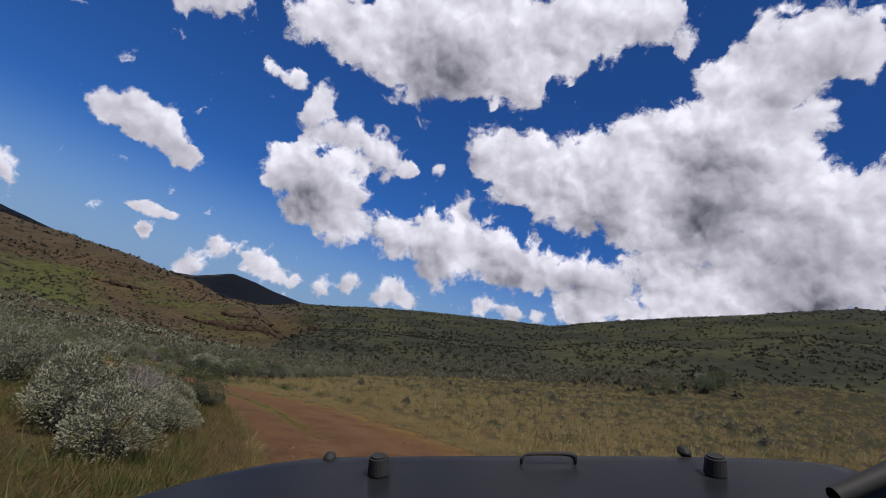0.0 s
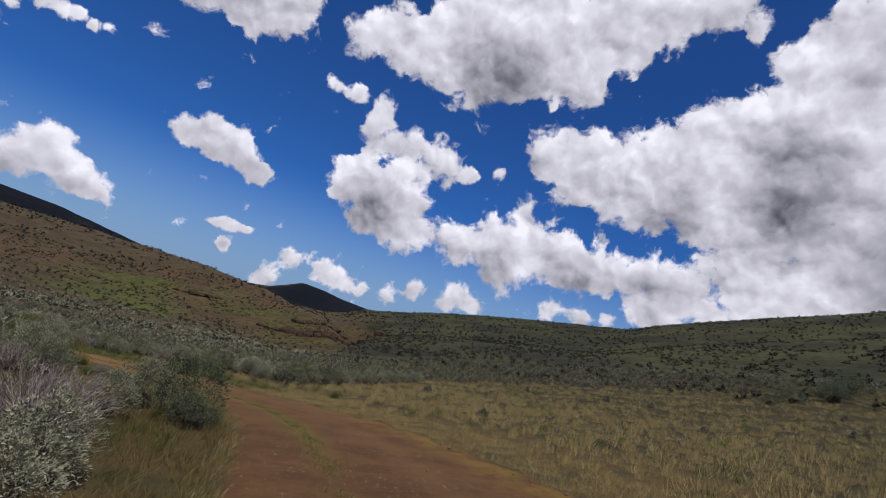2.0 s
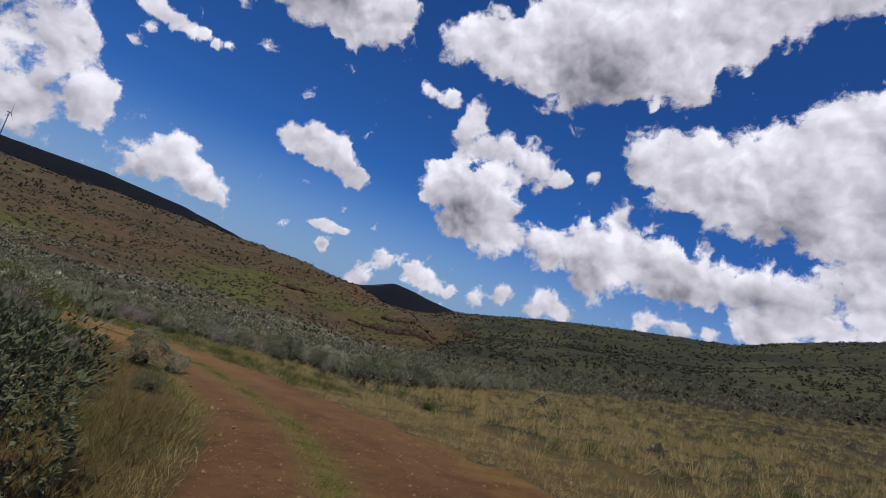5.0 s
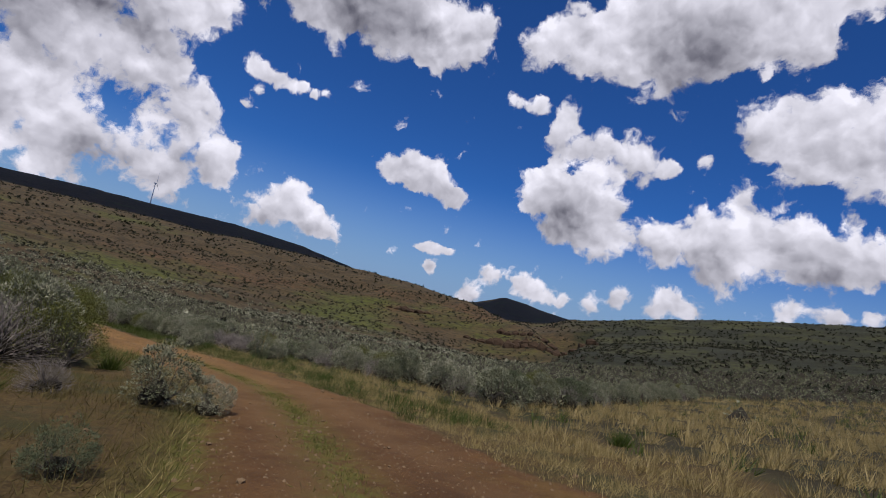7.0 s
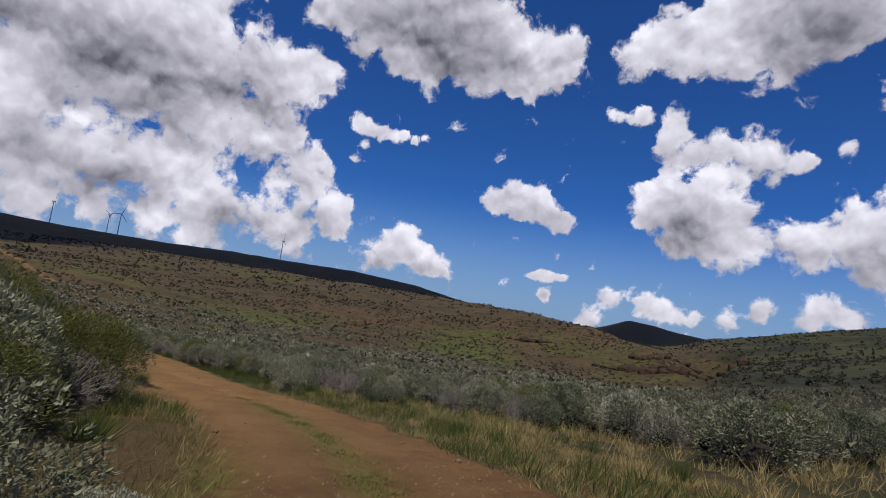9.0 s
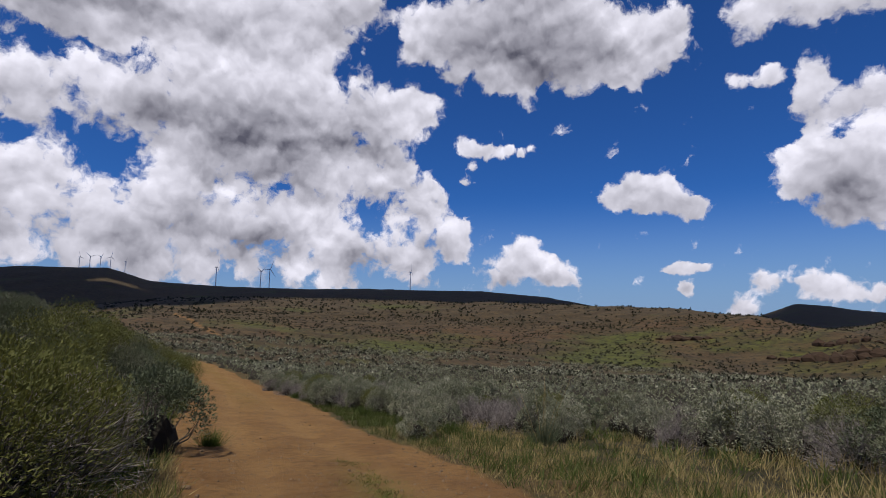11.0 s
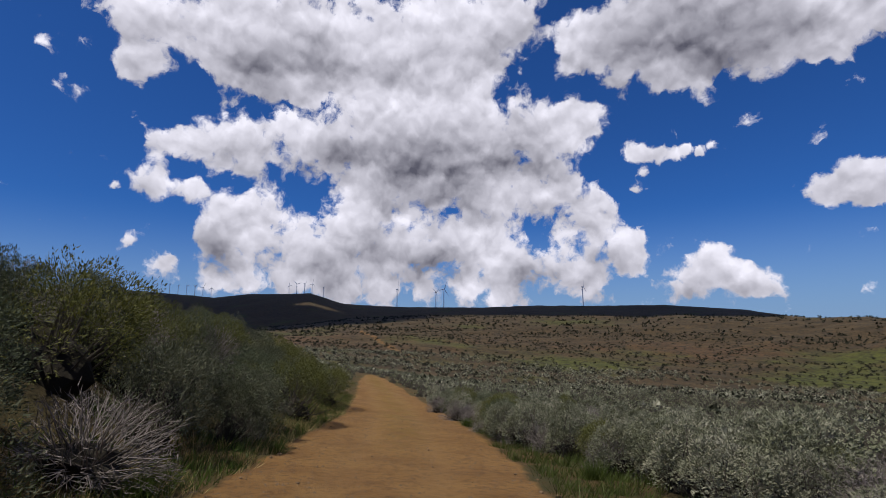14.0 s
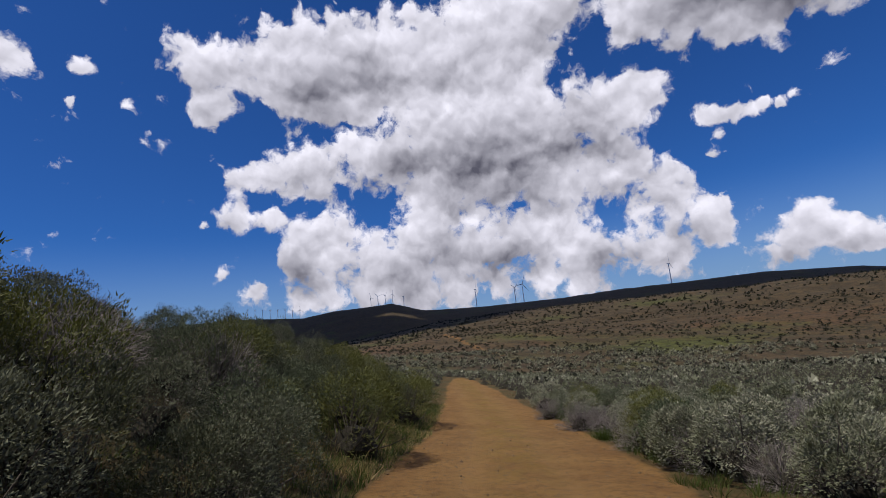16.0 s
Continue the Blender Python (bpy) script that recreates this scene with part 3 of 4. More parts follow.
def merged(*sets):
    vs, qs, k = [], [], 0
    for v, q in sets:
        if q.shape[1] == 4:
            q = np.vstack([q[:, [0, 1, 2]], q[:, [0, 2, 3]]])
        vs.append(v)
        qs.append(q + k)
        k += len(v)
    return np.vstack(vs), np.vstack(qs)


def dome(n, g, wide, tall, lumps):
    """Points through an uneven bushy crown, densest near its skin, and their outward ways."""
    d = unit(g.normal(size=(n, 3)))
    d[:, 2] = np.abs(d[:, 2]) * 1.2 - 0.28
    d = unit(d)
    c = unit(g.normal(size=(lumps, 3)) + [0, 0, 0.5])
    near = (d @ c.T).max(1)
    r = (0.62 + 0.42 * np.clip((near - 0.55) / 0.4, 0, 1)) * g.uniform(0.55, 1.0, n) ** 0.45
    p = d * r[:, None] * np.array([wide, wide, tall])
    p[:, 2] = np.maximum(p[:, 2] + 0.14 * tall, 0.05)
    return p, d


def shade_core_mesh(g, wide, tall, name="heart"):
    """A solid dark lump that stands in for the shade among a shrub's old inner stems."""
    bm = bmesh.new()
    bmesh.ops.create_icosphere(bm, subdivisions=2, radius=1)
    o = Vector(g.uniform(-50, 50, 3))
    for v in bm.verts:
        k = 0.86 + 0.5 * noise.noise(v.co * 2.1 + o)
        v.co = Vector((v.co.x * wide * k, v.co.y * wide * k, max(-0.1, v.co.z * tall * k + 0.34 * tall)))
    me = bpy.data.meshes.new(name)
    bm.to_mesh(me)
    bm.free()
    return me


def sage_meshes(seed, wide=0.62, tall=0.95, lobes=34, leaves=90, size=0.052, thin=0.5, plume=1.3):
    """Stems, a crown of leafy plumes with gaps between them, and a dark core painted as shade behind."""
    g = np.random.RandomState(seed)
    d = unit(g.normal(size=(lobes, 3)))
    d[:, 2] = np.abs(d[:, 2]) * 1.2 - 0.10
    d = unit(d)
    c = unit(g.normal(size=(6, 3)) + [0, 0, 0.4])
    r = (0.70 + 0.32 * np.clip(((d @ c.T).max(1) - 0.5) / 0.45, 0, 1)) * g.uniform(0.80, 1.05, lobes)
    p = d * r[:, None] * np.array([wide * 0.84, wide * 0.84, tall * 0.74])
    p[:, 2] = np.maximum(p[:, 2] + 0.27 * tall, 0.10)
    tint = np.repeat(g.uniform(0, 1, lobes) ** 1.6, leaves * 3)
    foot = g.normal(size=(lobes, 3)) * [0.06, 0.06, 0]
    mid = p * [0.6, 0.6, 0.40] + g.normal(size=p.shape) * 0.06 * wide
    line = np.stack([foot + [0, 0, -0.12], mid * 0.5, mid * 0.9 + p * 0.15, p], 1)[::3]
    sv, sq = tubes(line, g.uniform(0.012, 0.028, len(line)), np.full(len(line), 0.004))
    n = lobes * leaves
    rad = np.repeat(g.uniform(0.105, 0.20, lobes) * wide / 0.62, leaves)[:, None]
    out = np.repeat(d, leaves, 0)
    o = unit(g.normal(size=(n, 3)) + out * 0.7 + [0, 0, 0.35])
    base = np.repeat(p, leaves, 0) + o * g.uniform(0.35, 1.0, (n, 1)) ** 0.4 * rad * [1, 1, plume]
    base[:, 2] = np.maximum(base[:, 2], 0.03)
    way = unit(o * 0.75 + out * 0.30 + [0, 0, 0.30] + g.normal(size=base.shape) * 0.42)
    ln = g.uniform(0.55, 1.35, n) * size
    lv, lq = blades(base, way, ln, ln * thin, 0.55, 0.0, g, unit(o * 0.45 + out * 0.35 + [0, 0, 0.85]))
    crown = quick_mesh("foliage", lv, lq)
    crown.attributes.new("tint", "FLOAT", "POINT").data.foreach_set("value", tint.astype(np.float32))
    return quick_mesh("woody_base", sv, sq), crown, shade_core_mesh(g, wide * 0.40, tall * 0.36)


def twig_meshes(seed, wide=0.6, tall=0.8, twigs=300):
    """A mostly bare bush of fine grey twigs."""
    g = np.random.RandomState(seed)
    p, d = dome(twigs, g, wide, tall, 6)
    foot = g.normal(size=(40, 3)) * [0.05, 0.05, 0]
    e = p[:40] * 0.8
    sv, sq = tubes(np.stack([foot + [0, 0, -0.12], e * [0.4, 0.4, 0.45], e * 0.75, e], 1), g.uniform(0.010, 0.02, 40), np.full(40, 0.003))
    start = p * g.uniform(0.35, 0.75, (twigs, 1)) + g.normal(size=p.shape) * 0.04
    mid = (start + p) / 2 + g.normal(size=p.shape) * 0.03
    tv, tq = tubes(np.stack([start, mid, p + d * 0.08], 1), g.uniform(0.004, 0.007, twigs), np.full(twigs, 0.0015))
    way = unit(d + [0, 0, 0.6] + g.normal(size=p.shape) * 0.6)
    b = np.repeat(p, 4, 0) + g.normal(size=(twigs * 4, 3)) * 0.05
    lv, lq = blades(b, unit(np.repeat(way, 4, 0) + g.normal(size=b.shape) * 0.4), g.uniform(0.05, 0.12, len(b)), np.full(len(b), 0.007), 0.3, 0, g)
    v, q = merged((tv, tq), (lv, lq))
    return quick_mesh("stems", sv, sq), quick_mesh("twigs", v, q), shade_core_mesh(g, wide * 0.42, tall * 0.36)


def bush(name, stems, crown, heart, crown_name, material, label, category, group):
    top = tagged(new(name), label, category, group)
    tagged(part("woody_base", stems, BARK, top), kind="stuff")
    tagged(part(crown_name, crown, material, top), kind="stuff")
    part("heart", heart, INNER_SHADE, top, "solid dark core painted as the shade among inner stems")
    return top


def slope_turn(x, y, g, lean=0.55):
    """A pose on the ground there: a random spin, leaning partly with the slope."""
    e = 0.4
    zx = float(land(np.array([x + e]), np.array([y]))[0] - land(np.array([x - e]), np.array([y]))[0]) / (2 * e)
    zy = float(land(np.array([x]), np.array([y + e]))[0] - land(np.array([x]), np.array([y - e]))[0]) / (2 * e)
    up = Vector((-zx * lean, -zy * lean, 1)).normalized()
    z = float(land(np.array([x]), np.array([y]))[0])
    q = Vector((0, 0, 1)).rotation_difference(up)
    return Matrix.Translation((x, y, z)) @ q.to_matrix().to_4x4() @ pose(0, 0, 0, 0, 0, g.uniform(0, 360))


# ================= sagebrush and other shrubs =================
KINDS = {
    "bank": [("sagebrush", sage_meshes(51, 0.95, 1.35, 80, 115, 0.040, 0.45), "foliage", SHADED_SAGE, "tall old sagebrush with silvery tips over dark bare stems", "shrub", "sagebrush along the track"),
             ("sagebrush", sage_meshes(52, 1.05, 1.25, 90, 120, 0.040, 0.45), "foliage", SAGE_GREEN, "tall dull green sagebrush with dark woody undersides", "shrub", "sagebrush along the track"),
             ("sagebrush", sage_meshes(53, 0.9, 1.5, 80, 115, 0.040, 0.45), "foliage", SHADED_SAGE, "tall upright sagebrush with grey-green plumes", "shrub", "sagebrush along the track")],
    "fine": [("sagebrush", sage_meshes(15, 0.62, 0.95, 46, 125, 0.040, 0.5), "foliage", SAGE, "silvery sagebrush with fine leafy tips beside the track", "shrub", "sagebrush along the track"),
             ("sagebrush", sage_meshes(16, 0.66, 0.9, 46, 125, 0.040, 0.5), "foliage", SAGE, "grey-green sagebrush with small leaves and a lumpy crown", "shrub", "sagebrush along the track"),
             ("sagebrush", sage_meshes(17, 0.60, 1.0, 46, 125, 0.040, 0.5), "foliage", SAGE, "upright grey sagebrush with fine leaves beside the track", "shrub", "sagebrush along the track")],
    "sage": [("sagebrush", sage_meshes(11), "foliage", SAGE, "grey-green sagebrush with a dense rounded leafy crown", "shrub", "sagebrush along the track"),
             ("sagebrush", sage_meshes(12, 0.7, 0.85), "foliage", SAGE, "silvery sagebrush spreading low over dry ground", "shrub", "sagebrush along the track"),
             ("sagebrush", sage_meshes(13, 0.55, 1.05), "foliage", SAGE, "tall silver-grey sagebrush with upright leafy tips", "shrub", "sagebrush along the track"),
             ("sagebrush", sage_meshes(14, 0.66, 0.95), "foliage", SAGE, "grey-green sagebrush with an uneven lumpy crown", "shrub", "sagebrush along the track")],
    "green": [("sagebrush", sage_meshes(21, 0.6, 1.0, 56, 110, 0.036, 0.5), "foliage", SAGE_GREEN, "dark green sagebrush with a dense leafy crown", "shrub", "sagebrush along the track"),
              ("sagebrush", sage_meshes(22, 0.66, 0.92, 56, 110, 0.036, 0.5), "foliage", SAGE_GREEN, "dull green sagebrush with gaps showing dark stems", "shrub", "sagebrush along the track")],
    "dead": [("dry_shrub", twig_meshes(31), "twig_crown", DEAD, "half-dead shrub of fine purplish grey twigs", "shrub", "dry shrubs along the track"),
             ("dry_shrub", twig_meshes(32, 0.65, 0.7), "twig_crown", DEAD, "low bare shrub of tangled grey twigs", "shrub", "dry shrubs along the track")],
    "rabbit": [("rabbitbrush", sage_meshes(41, 0.6, 0.9, 64, 120, 0.032, 0.3, 1.8), "foliage", RABBIT, "yellow-green rabbitbrush with fine upright stems", "shrub", "rabbitbrush along the track")],
}
FIRST = {}


def plant(kind, variant, x, y, wide, tall, g, sink=0.0):
    m = slope_turn(x, y, g) @ Matrix.Diagonal((wide, wide, tall, 1))
    key = (kind, variant)
    if key not in FIRST:
        name, (stems, crown, heart), cname, mat, label, cat, group = KINDS[kind][variant]
        FIRST[key] = bush(name, stems, crown, heart, cname, mat, label, cat, group)
        FIRST[key].matrix_basis = m
        return
    src = FIRST[key]
    keep = src.matrix_basis.copy()
    src.matrix_basis = Matrix.Identity(4)
    copy_thing(src, m)
    src.matrix_basis = keep


def meadow_edge(x):
    return np.interp(x, [-22, -15.8, -10.6, -7.1, -5.8, -2.5, 0.3, 14, 34, 46, 60], [39.0, 40.3, 37.2, 36.2, 40, 51, 62, 73, 71, 65, 66])


def sage_here(x, y, s, l, lr):
    """How thickly shrubs stand: 0 to 1."""
    right = l > lr
    # a grassy meadow lies right of the first stretch; shrubs begin beyond it
    meadow = right & (y < meadow_edge(x)) & (s < 47)
    front = np.interp(s, [40, 42, 45, 50, 61, 70, 100], [8.0, 7.6, 5.2, 4.0, 2.7, 2.4, 2.1])
    d = np.where(right, np.where(meadow, 0.012, 0.95), 0)
    d = np.where(right & (s >= 40) & (l < front), 0.08, d)
    ll = left_edge(s)
    left = l < ll
    dl = np.where(s > 36, 0.9, np.where(s > 28, 0.45, 0.05))
    dl = np.where((s <= 34) & (l < -9), 0.35, dl)
    d = np.where(left & (l < ll - 0.9), dl, d)
    return d


def scatter_shrubs():
    g = np.random.RandomState(7)
    step = 1.3
    gx, gy = np.meshgrid(np.arange(-112, 62, step), np.arange(2, 104, step))
    x = gx.ravel() + g.uniform(-0.6, 0.6, gx.size)
    y = gy.ravel() + g.uniform(-0.6, 0.6, gx.size)
    s, l = beside(x, y)
    d = sage_here(x, y, s, l, right_edge(s))
    d = d * np.where(np.hypot(x + 5, y - 15) < 14, 0.0, 1.0) + 0
    keep = (g.uniform(size=len(x)) < d * 0.8) & (s > -2)
    x, y, s, l = x[keep], y[keep], s[keep], l[keep]
    # the nearest ones to the track are things of their own
    reach = np.where(s > 27, np.abs(l) - np.where(l > 0, 0, 1.0), 60) + np.maximum(0, s - 62) * 0.5
    order = np.argsort(reach)
    near, mid = order[:225], order[225:]
    for rank, i in enumerate(near):
        u = g.uniform()
        u = u if l[i] > 0 else min(0.999, 0.16 + u)
        kind, var = (("fine", g.randint(3)) if rank < 130 else ("sage", g.randint(4))) if u < 0.66 else ("green", g.randint(2)) if u < 0.78 else ("dead", g.randint(2)) if u < 0.91 else ("rabbit", 0)
        big = 1.0 if l[i] > 0 else 1.35
        if l[i] < 0 and l[i] > -11 and 38 < s[i] < 72 and kind in ("fine", "sage", "green"):
            plant("bank", 1 if kind == "green" else 2 * g.randint(2), x[i], y[i], g.uniform(0.8, 1.1), g.uniform(0.75, 1.05), g)
            continue
        tall = g.uniform(0.7, 1.25) * big
        plant(kind, var, x[i], y[i], tall * g.uniform(1.0, 1.45), tall, g)
    return x[mid], y[mid]


def bush_stuff(name, x, y, z, quads, lo, hi, leaf, material, label, seed):
    """Far shrubs joined: each a clump of leaf sprays round a dark dome painted as shade."""
    g = np.random.RandomState(seed)
    n = len(x)
    size = g.uniform(lo, hi, n)
    d = unit(g.normal(size=(n * quads, 3)))
    d[:, 2] = np.abs(d[:, 2])
    rs = np.repeat(size, quads)
    base = np.stack([np.repeat(x, quads), np.repeat(y, quads), np.repeat(z, quads)], 1) + d * rs[:, None] * [0.62, 0.62, 0.72] * g.uniform(0.35, 1, (n * quads, 1)) - [0, 0, 0.05]
    ln = rs * leaf * g.uniform(0.6, 1.3, n * quads)
    v, q = blades(base, unit(d * 0.7 + [0, 0, 0.2] + g.normal(size=d.shape) * 0.5), ln, ln * 0.95, 0.5, 0, g, d * 0.5 + [0, 0, 0.9])
    # a six-sided dark dome in each shrub, as painted shade behind the sprays
    a = np.arange(6) / 6 * 6.2832
    ring = np.stack([np.cos(a), np.sin(a), 0 * a], 1)
    dome6 = np.vstack([ring * [0.46, 0.46, 0], [[0, 0, 0.55]]])
    hv = np.stack([x, y, z], 1)[:, None, :] + dome6[None] * size[:, None, None] * g.uniform(0.75, 1.1, (n, 7, 1))
    k = np.arange(6)
    hf = np.stack([k, (k + 1) % 6, 6 + 0 * k], 1)
    hf = (hf[None] + np.arange(n)[:, None, None] * 7).reshape(-1, 3) + len(v)
    me = quick_mesh(name, np.vstack([v, hv.reshape(-1, 3)]), np.vstack([q, hf]))
    tint = np.concatenate([np.repeat(g.uniform(0, 1, n) ** 1.5, quads * 3), np.zeros(n * 7)])
    me.attributes.new("tint", "FLOAT", "POINT").data.foreach_set("value", tint.astype(np.float32))
    me.materials.append(material)
    me.materials.append(INNER_SHADE)
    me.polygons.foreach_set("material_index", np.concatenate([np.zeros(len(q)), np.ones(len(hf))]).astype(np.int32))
    return tagged(new(name, me), label, "shrubs", kind="stuff")


def hill_shrubs(n, seed, r0, r1, a0, a1):
    g = np.random.RandomState(seed)
    a = np.radians(g.uniform(a0, a1, n))
    r = np.sqrt(g.uniform(r0 * r0, r1 * r1, n))
    x, y = HUB[0] - np.sin(a) * r, HUB[1] + np.cos(a) * r
    ok = wave(x, y, 70, 61) + wave(x, y, 25, 62) * 0.7 + g.normal(size=n) * 0.5 > -0.4
    x, y = x[ok], y[ok]
    s, l = beside(x, y)
    ok = np.abs(l) > 2.5
    return x[ok], y[ok]


# named bushes at the start of the drive
gb = np.random.RandomState(3)
for kind, var, bx, by, wide, tall in (
        ("sage", 0, -2.7, 7.4, 1.15, 0.9), ("sage", 3, -3.8, 8.8, 1.35, 1.15), ("sage", 2, -4.4, 9.7, 1.35, 1.2), ("sage", 1, -2.9, 10.4, 0.85, 0.7),
        ("sage", 0, -3.3, 11.6, 1.0, 0.8), ("dead", 0, -4.6, 13.2, 1.6, 1.15), ("dead", 1, -5.1, 14.4, 1.6, 1.15), ("dead", 0, -5.6, 12.4, 1.3, 1.0),
        ("green", 0, -4.3, 17.3, 1.35, 1.35), ("green", 1, -3.8, 16.5, 0.9, 0.75), ("sage", 1, -5.8, 18.2, 1.2, 1.05), ("sage", 3, -5.4, 16.2, 1.0, 0.8),
        ("sage", 0, -8.0, 14.4, 1.5, 1.25), ("sage", 2, -9.2, 15.6, 1.5, 1.3), ("sage", 1, -8.6, 12.6, 1.4, 1.1),
        ("sage", 3, -11.6, 22.6, 1.6, 1.3), ("sage", 0, -12.6, 23.6, 1.5, 1.3), ("dead", 1, -11.2, 21.2, 1.5, 1.1), ("sage", 2, -9.6, 20.4, 1.2, 1.0),
        ("sage", 2, -9.6, 25.8, 0.95, 0.75), ("sage", 1, -9.0, 26.2, 0.65, 0.5), ("green", 1, -7.1, 22.9, 0.42, 0.36), ("dead", 1, -10.9, 25.1, 0.7, 0.55),
        ("sage", 0, -14.4, 26.8, 1.7, 1.45), ("dead", 0, -13.6, 25.8, 1.6, 1.2), ("sage", 2, -15.4, 27.4, 1.5, 1.4), ("rabbit", 0, -16.9, 29.2, 1.5, 1.45), ("dead", 1, -15.9, 28.3, 1.5, 1.1),
        ("sage", 1, -15.2, 25.4, 1.7, 1.5), ("sage", 3, -16.6, 27.0, 1.7, 1.6), ("rabbit", 0, -18.9, 29.9, 1.6, 1.4), ("dead", 0, -18.4, 29.0, 1.8, 1.5), ("green", 0, -21.2, 31.4, 1.6, 1.5),
        ("rabbit", 0, -29.6, 30.6, 2.3, 1.9), ("dead", 0, -35.8, 32.4, 2.0, 1.5), ("dead", 1, -31.6, 33.6, 0.8, 0.6),
        ("dead", 0, -16.4, 40.2, 0.9, 0.75), ("sage", 1, -14.6, 40.3, 1.1, 0.95), ("dead", 1, -13.2, 39.6, 1.1, 0.9), ("sage", 0, -18.9, 39.6, 0.8, 0.7), ("sage", 2, -12.2, 38.4, 1.0, 0.8),
        ("green", 0, 44.0, 62.0, 2.6, 1.8), ("green", 1, 46.4, 64.4, 2.8, 2.0), ("green", 0, 49.0, 66.0, 2.8, 2.1), ("green", 1, 39.5, 61.5, 2.2, 1.5), ("green", 0, 36.0, 60.0, 1.8, 1.2)):
    plant("fine" if kind == "sage" else kind, var % 3 if kind == "sage" else var, bx, by, wide, tall, gb)

# a close rank of sagebrush along the far verge
RANK = np.array([(-45.0, 43.8), (-36.7, 42.3), (-31.5, 41.4), (-26.4, 40.9), (-20.8, 40.6), (-15.8, 42.0), (-10.6, 39.0), (-7.1, 38.0), (-5.6, 42.0), (-2.5, 52.0), (0.3, 63.0)])
gr = np.random.RandomState(44)
reach = np.concatenate([[0], np.cumsum(np.linalg.norm(np.diff(RANK, axis=0), axis=1))])
for at in np.arange(0.0, reach[-1], 1.15):
    u = gr.uniform()
    tall = gr.uniform(0.85, 1.2)
    plant("fine" if u < 0.66 else "dead" if u < 0.86 else "green" if u < 0.95 else "rabbit", 0 if u >= 0.95 else gr.randint(2),
          np.interp(at, reach, RANK[:, 0]) + gr.normal() * 0.25, np.interp(at, reach, RANK[:, 1]) + gr.normal() * 0.4, tall * gr.uniform(1.05, 1.35), tall, gr)
mx, my = scatter_shrubs()
bush_stuff("distant_sagebrush", mx, my, land(mx, my), 60, 0.8, 1.25, 0.12, SAGE, "grey-green sagebrush covering the valley beside the track", 71)
vx, vy = hill_shrubs(15000, 72, 62, 330, -60, 112)
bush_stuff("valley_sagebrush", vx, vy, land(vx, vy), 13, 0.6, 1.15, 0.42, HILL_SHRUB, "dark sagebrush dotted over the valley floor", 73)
vx, vy = hill_shrubs(8000, 76, 60, 190, 6, 112)
bush_stuff("valley_sagebrush", vx, vy, land(vx, vy), 16, 0.6, 1.15, 0.36, SAGE, "silver-grey sagebrush filling the hollow below the hill", 77)
hx, hy = hill_shrubs(12000, 74, 300, 720, -58, 100)
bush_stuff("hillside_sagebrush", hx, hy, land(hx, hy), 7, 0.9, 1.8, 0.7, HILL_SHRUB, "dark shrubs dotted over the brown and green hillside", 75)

# ================= grass =================


def grass(name, x, y, blades_each, lo, hi, width, spread, material, label, seed, lean=0.35, bend=0.12):
    g = np.random.RandomState(seed)
    n = len(x)
    k = blades_each
    z = land(x, y)
    base = np.stack([np.repeat(x, k), np.repeat(y, k), np.repeat(z, k) - 0.02], 1)
    off = g.normal(size=(n * k, 3)) * [spread, spread, 0]
    base = base + off
    way = unit(np.array([[0.10, 0.10, 1.0]]) + off / max(spread, 1e-3) * 0.22 + g.normal(size=base.shape) * [lean, lean, 0.1])
    tuft = np.repeat(g.uniform(0.7, 1.15, n), k)
    ln = g.uniform(lo, hi, n * k) * tuft
    v, q = blades(base, way, ln, 1.5 * width * g.uniform(0.7, 1.3, n * k), 0.15, bend, g)
    me = quick_mesh(name, v, q)
    me.materials.append(material)
    return tagged(new(name, me), label, "grass", kind="stuff")


def along(s, l):
    """The place s metres along the road and l to its right."""
    k = s / 0.5 + ROAD_S0
    i = np.arange(len(ROAD))
    tx, ty = np.interp(k, i, TAN[:, 0]), np.interp(k, i, TAN[:, 1])
    return np.interp(k, i, ROAD[:, 0]) + ty * l, np.interp(k, i, ROAD[:, 1]) - tx * l


def strewn(n, seed, s0, s1, l0, l1, rule=None):
    """Random places beside the road: along s0..s1, and l0..l1 off its edge (right for positive, left for negative)."""
    g = np.random.RandomState(seed)
    s, off = g.uniform(s0, s1, n), g.uniform(l0, l1, n)
    l = np.where(off > 0, right_edge(s) + off, left_edge(s) + off)
    x, y = along(s, l)
    if rule is not None:
        ok = rule(x, y, s, l)
        x, y = x[ok], y[ok]
    return x, y


patchy = lambda x, y, s, l: wave(x, y, 4.0, 91) + wave(x, y, 1.5, 92) * 0.6 > -0.5
meadow = lambda x, y, s, l: y < meadow_edge(x) + 1
x, y = strewn(2600, 81, -4, 40, 1.8, 26, meadow)
grass("meadow_grass", x, y, 44, 0.22, 0.52, 0.008, 0.085, STRAW, "pale dry bunchgrass in a meadow beside the track", 82)
g9 = np.random.RandomState(83)
x, y = g9.uniform(-6, 70, 7000), g9.uniform(14, 80, 7000)
s9, l9 = beside(x, y)
ok = meadow(x, y, s9, l9) & (l9 > right_edge(s9) + 6)
grass("meadow_grass", x[ok], y[ok], 19, 0.28, 0.58, 0.016, 0.11, STRAW, "pale dry bunchgrass spread over the open meadow", 84)
g9 = np.random.RandomState(85)
x, y = g9.uniform(-6, 60, 900), g9.uniform(14, 78, 900)
s9, l9 = beside(x, y)
ok = meadow(x, y, s9, l9) & (l9 > right_edge(s9) + 2)
grass("green_grass", x[ok], y[ok], 22, 0.25, 0.5, 0.014, 0.1, GREEN, "green tufts growing among dry meadow grass", 86)
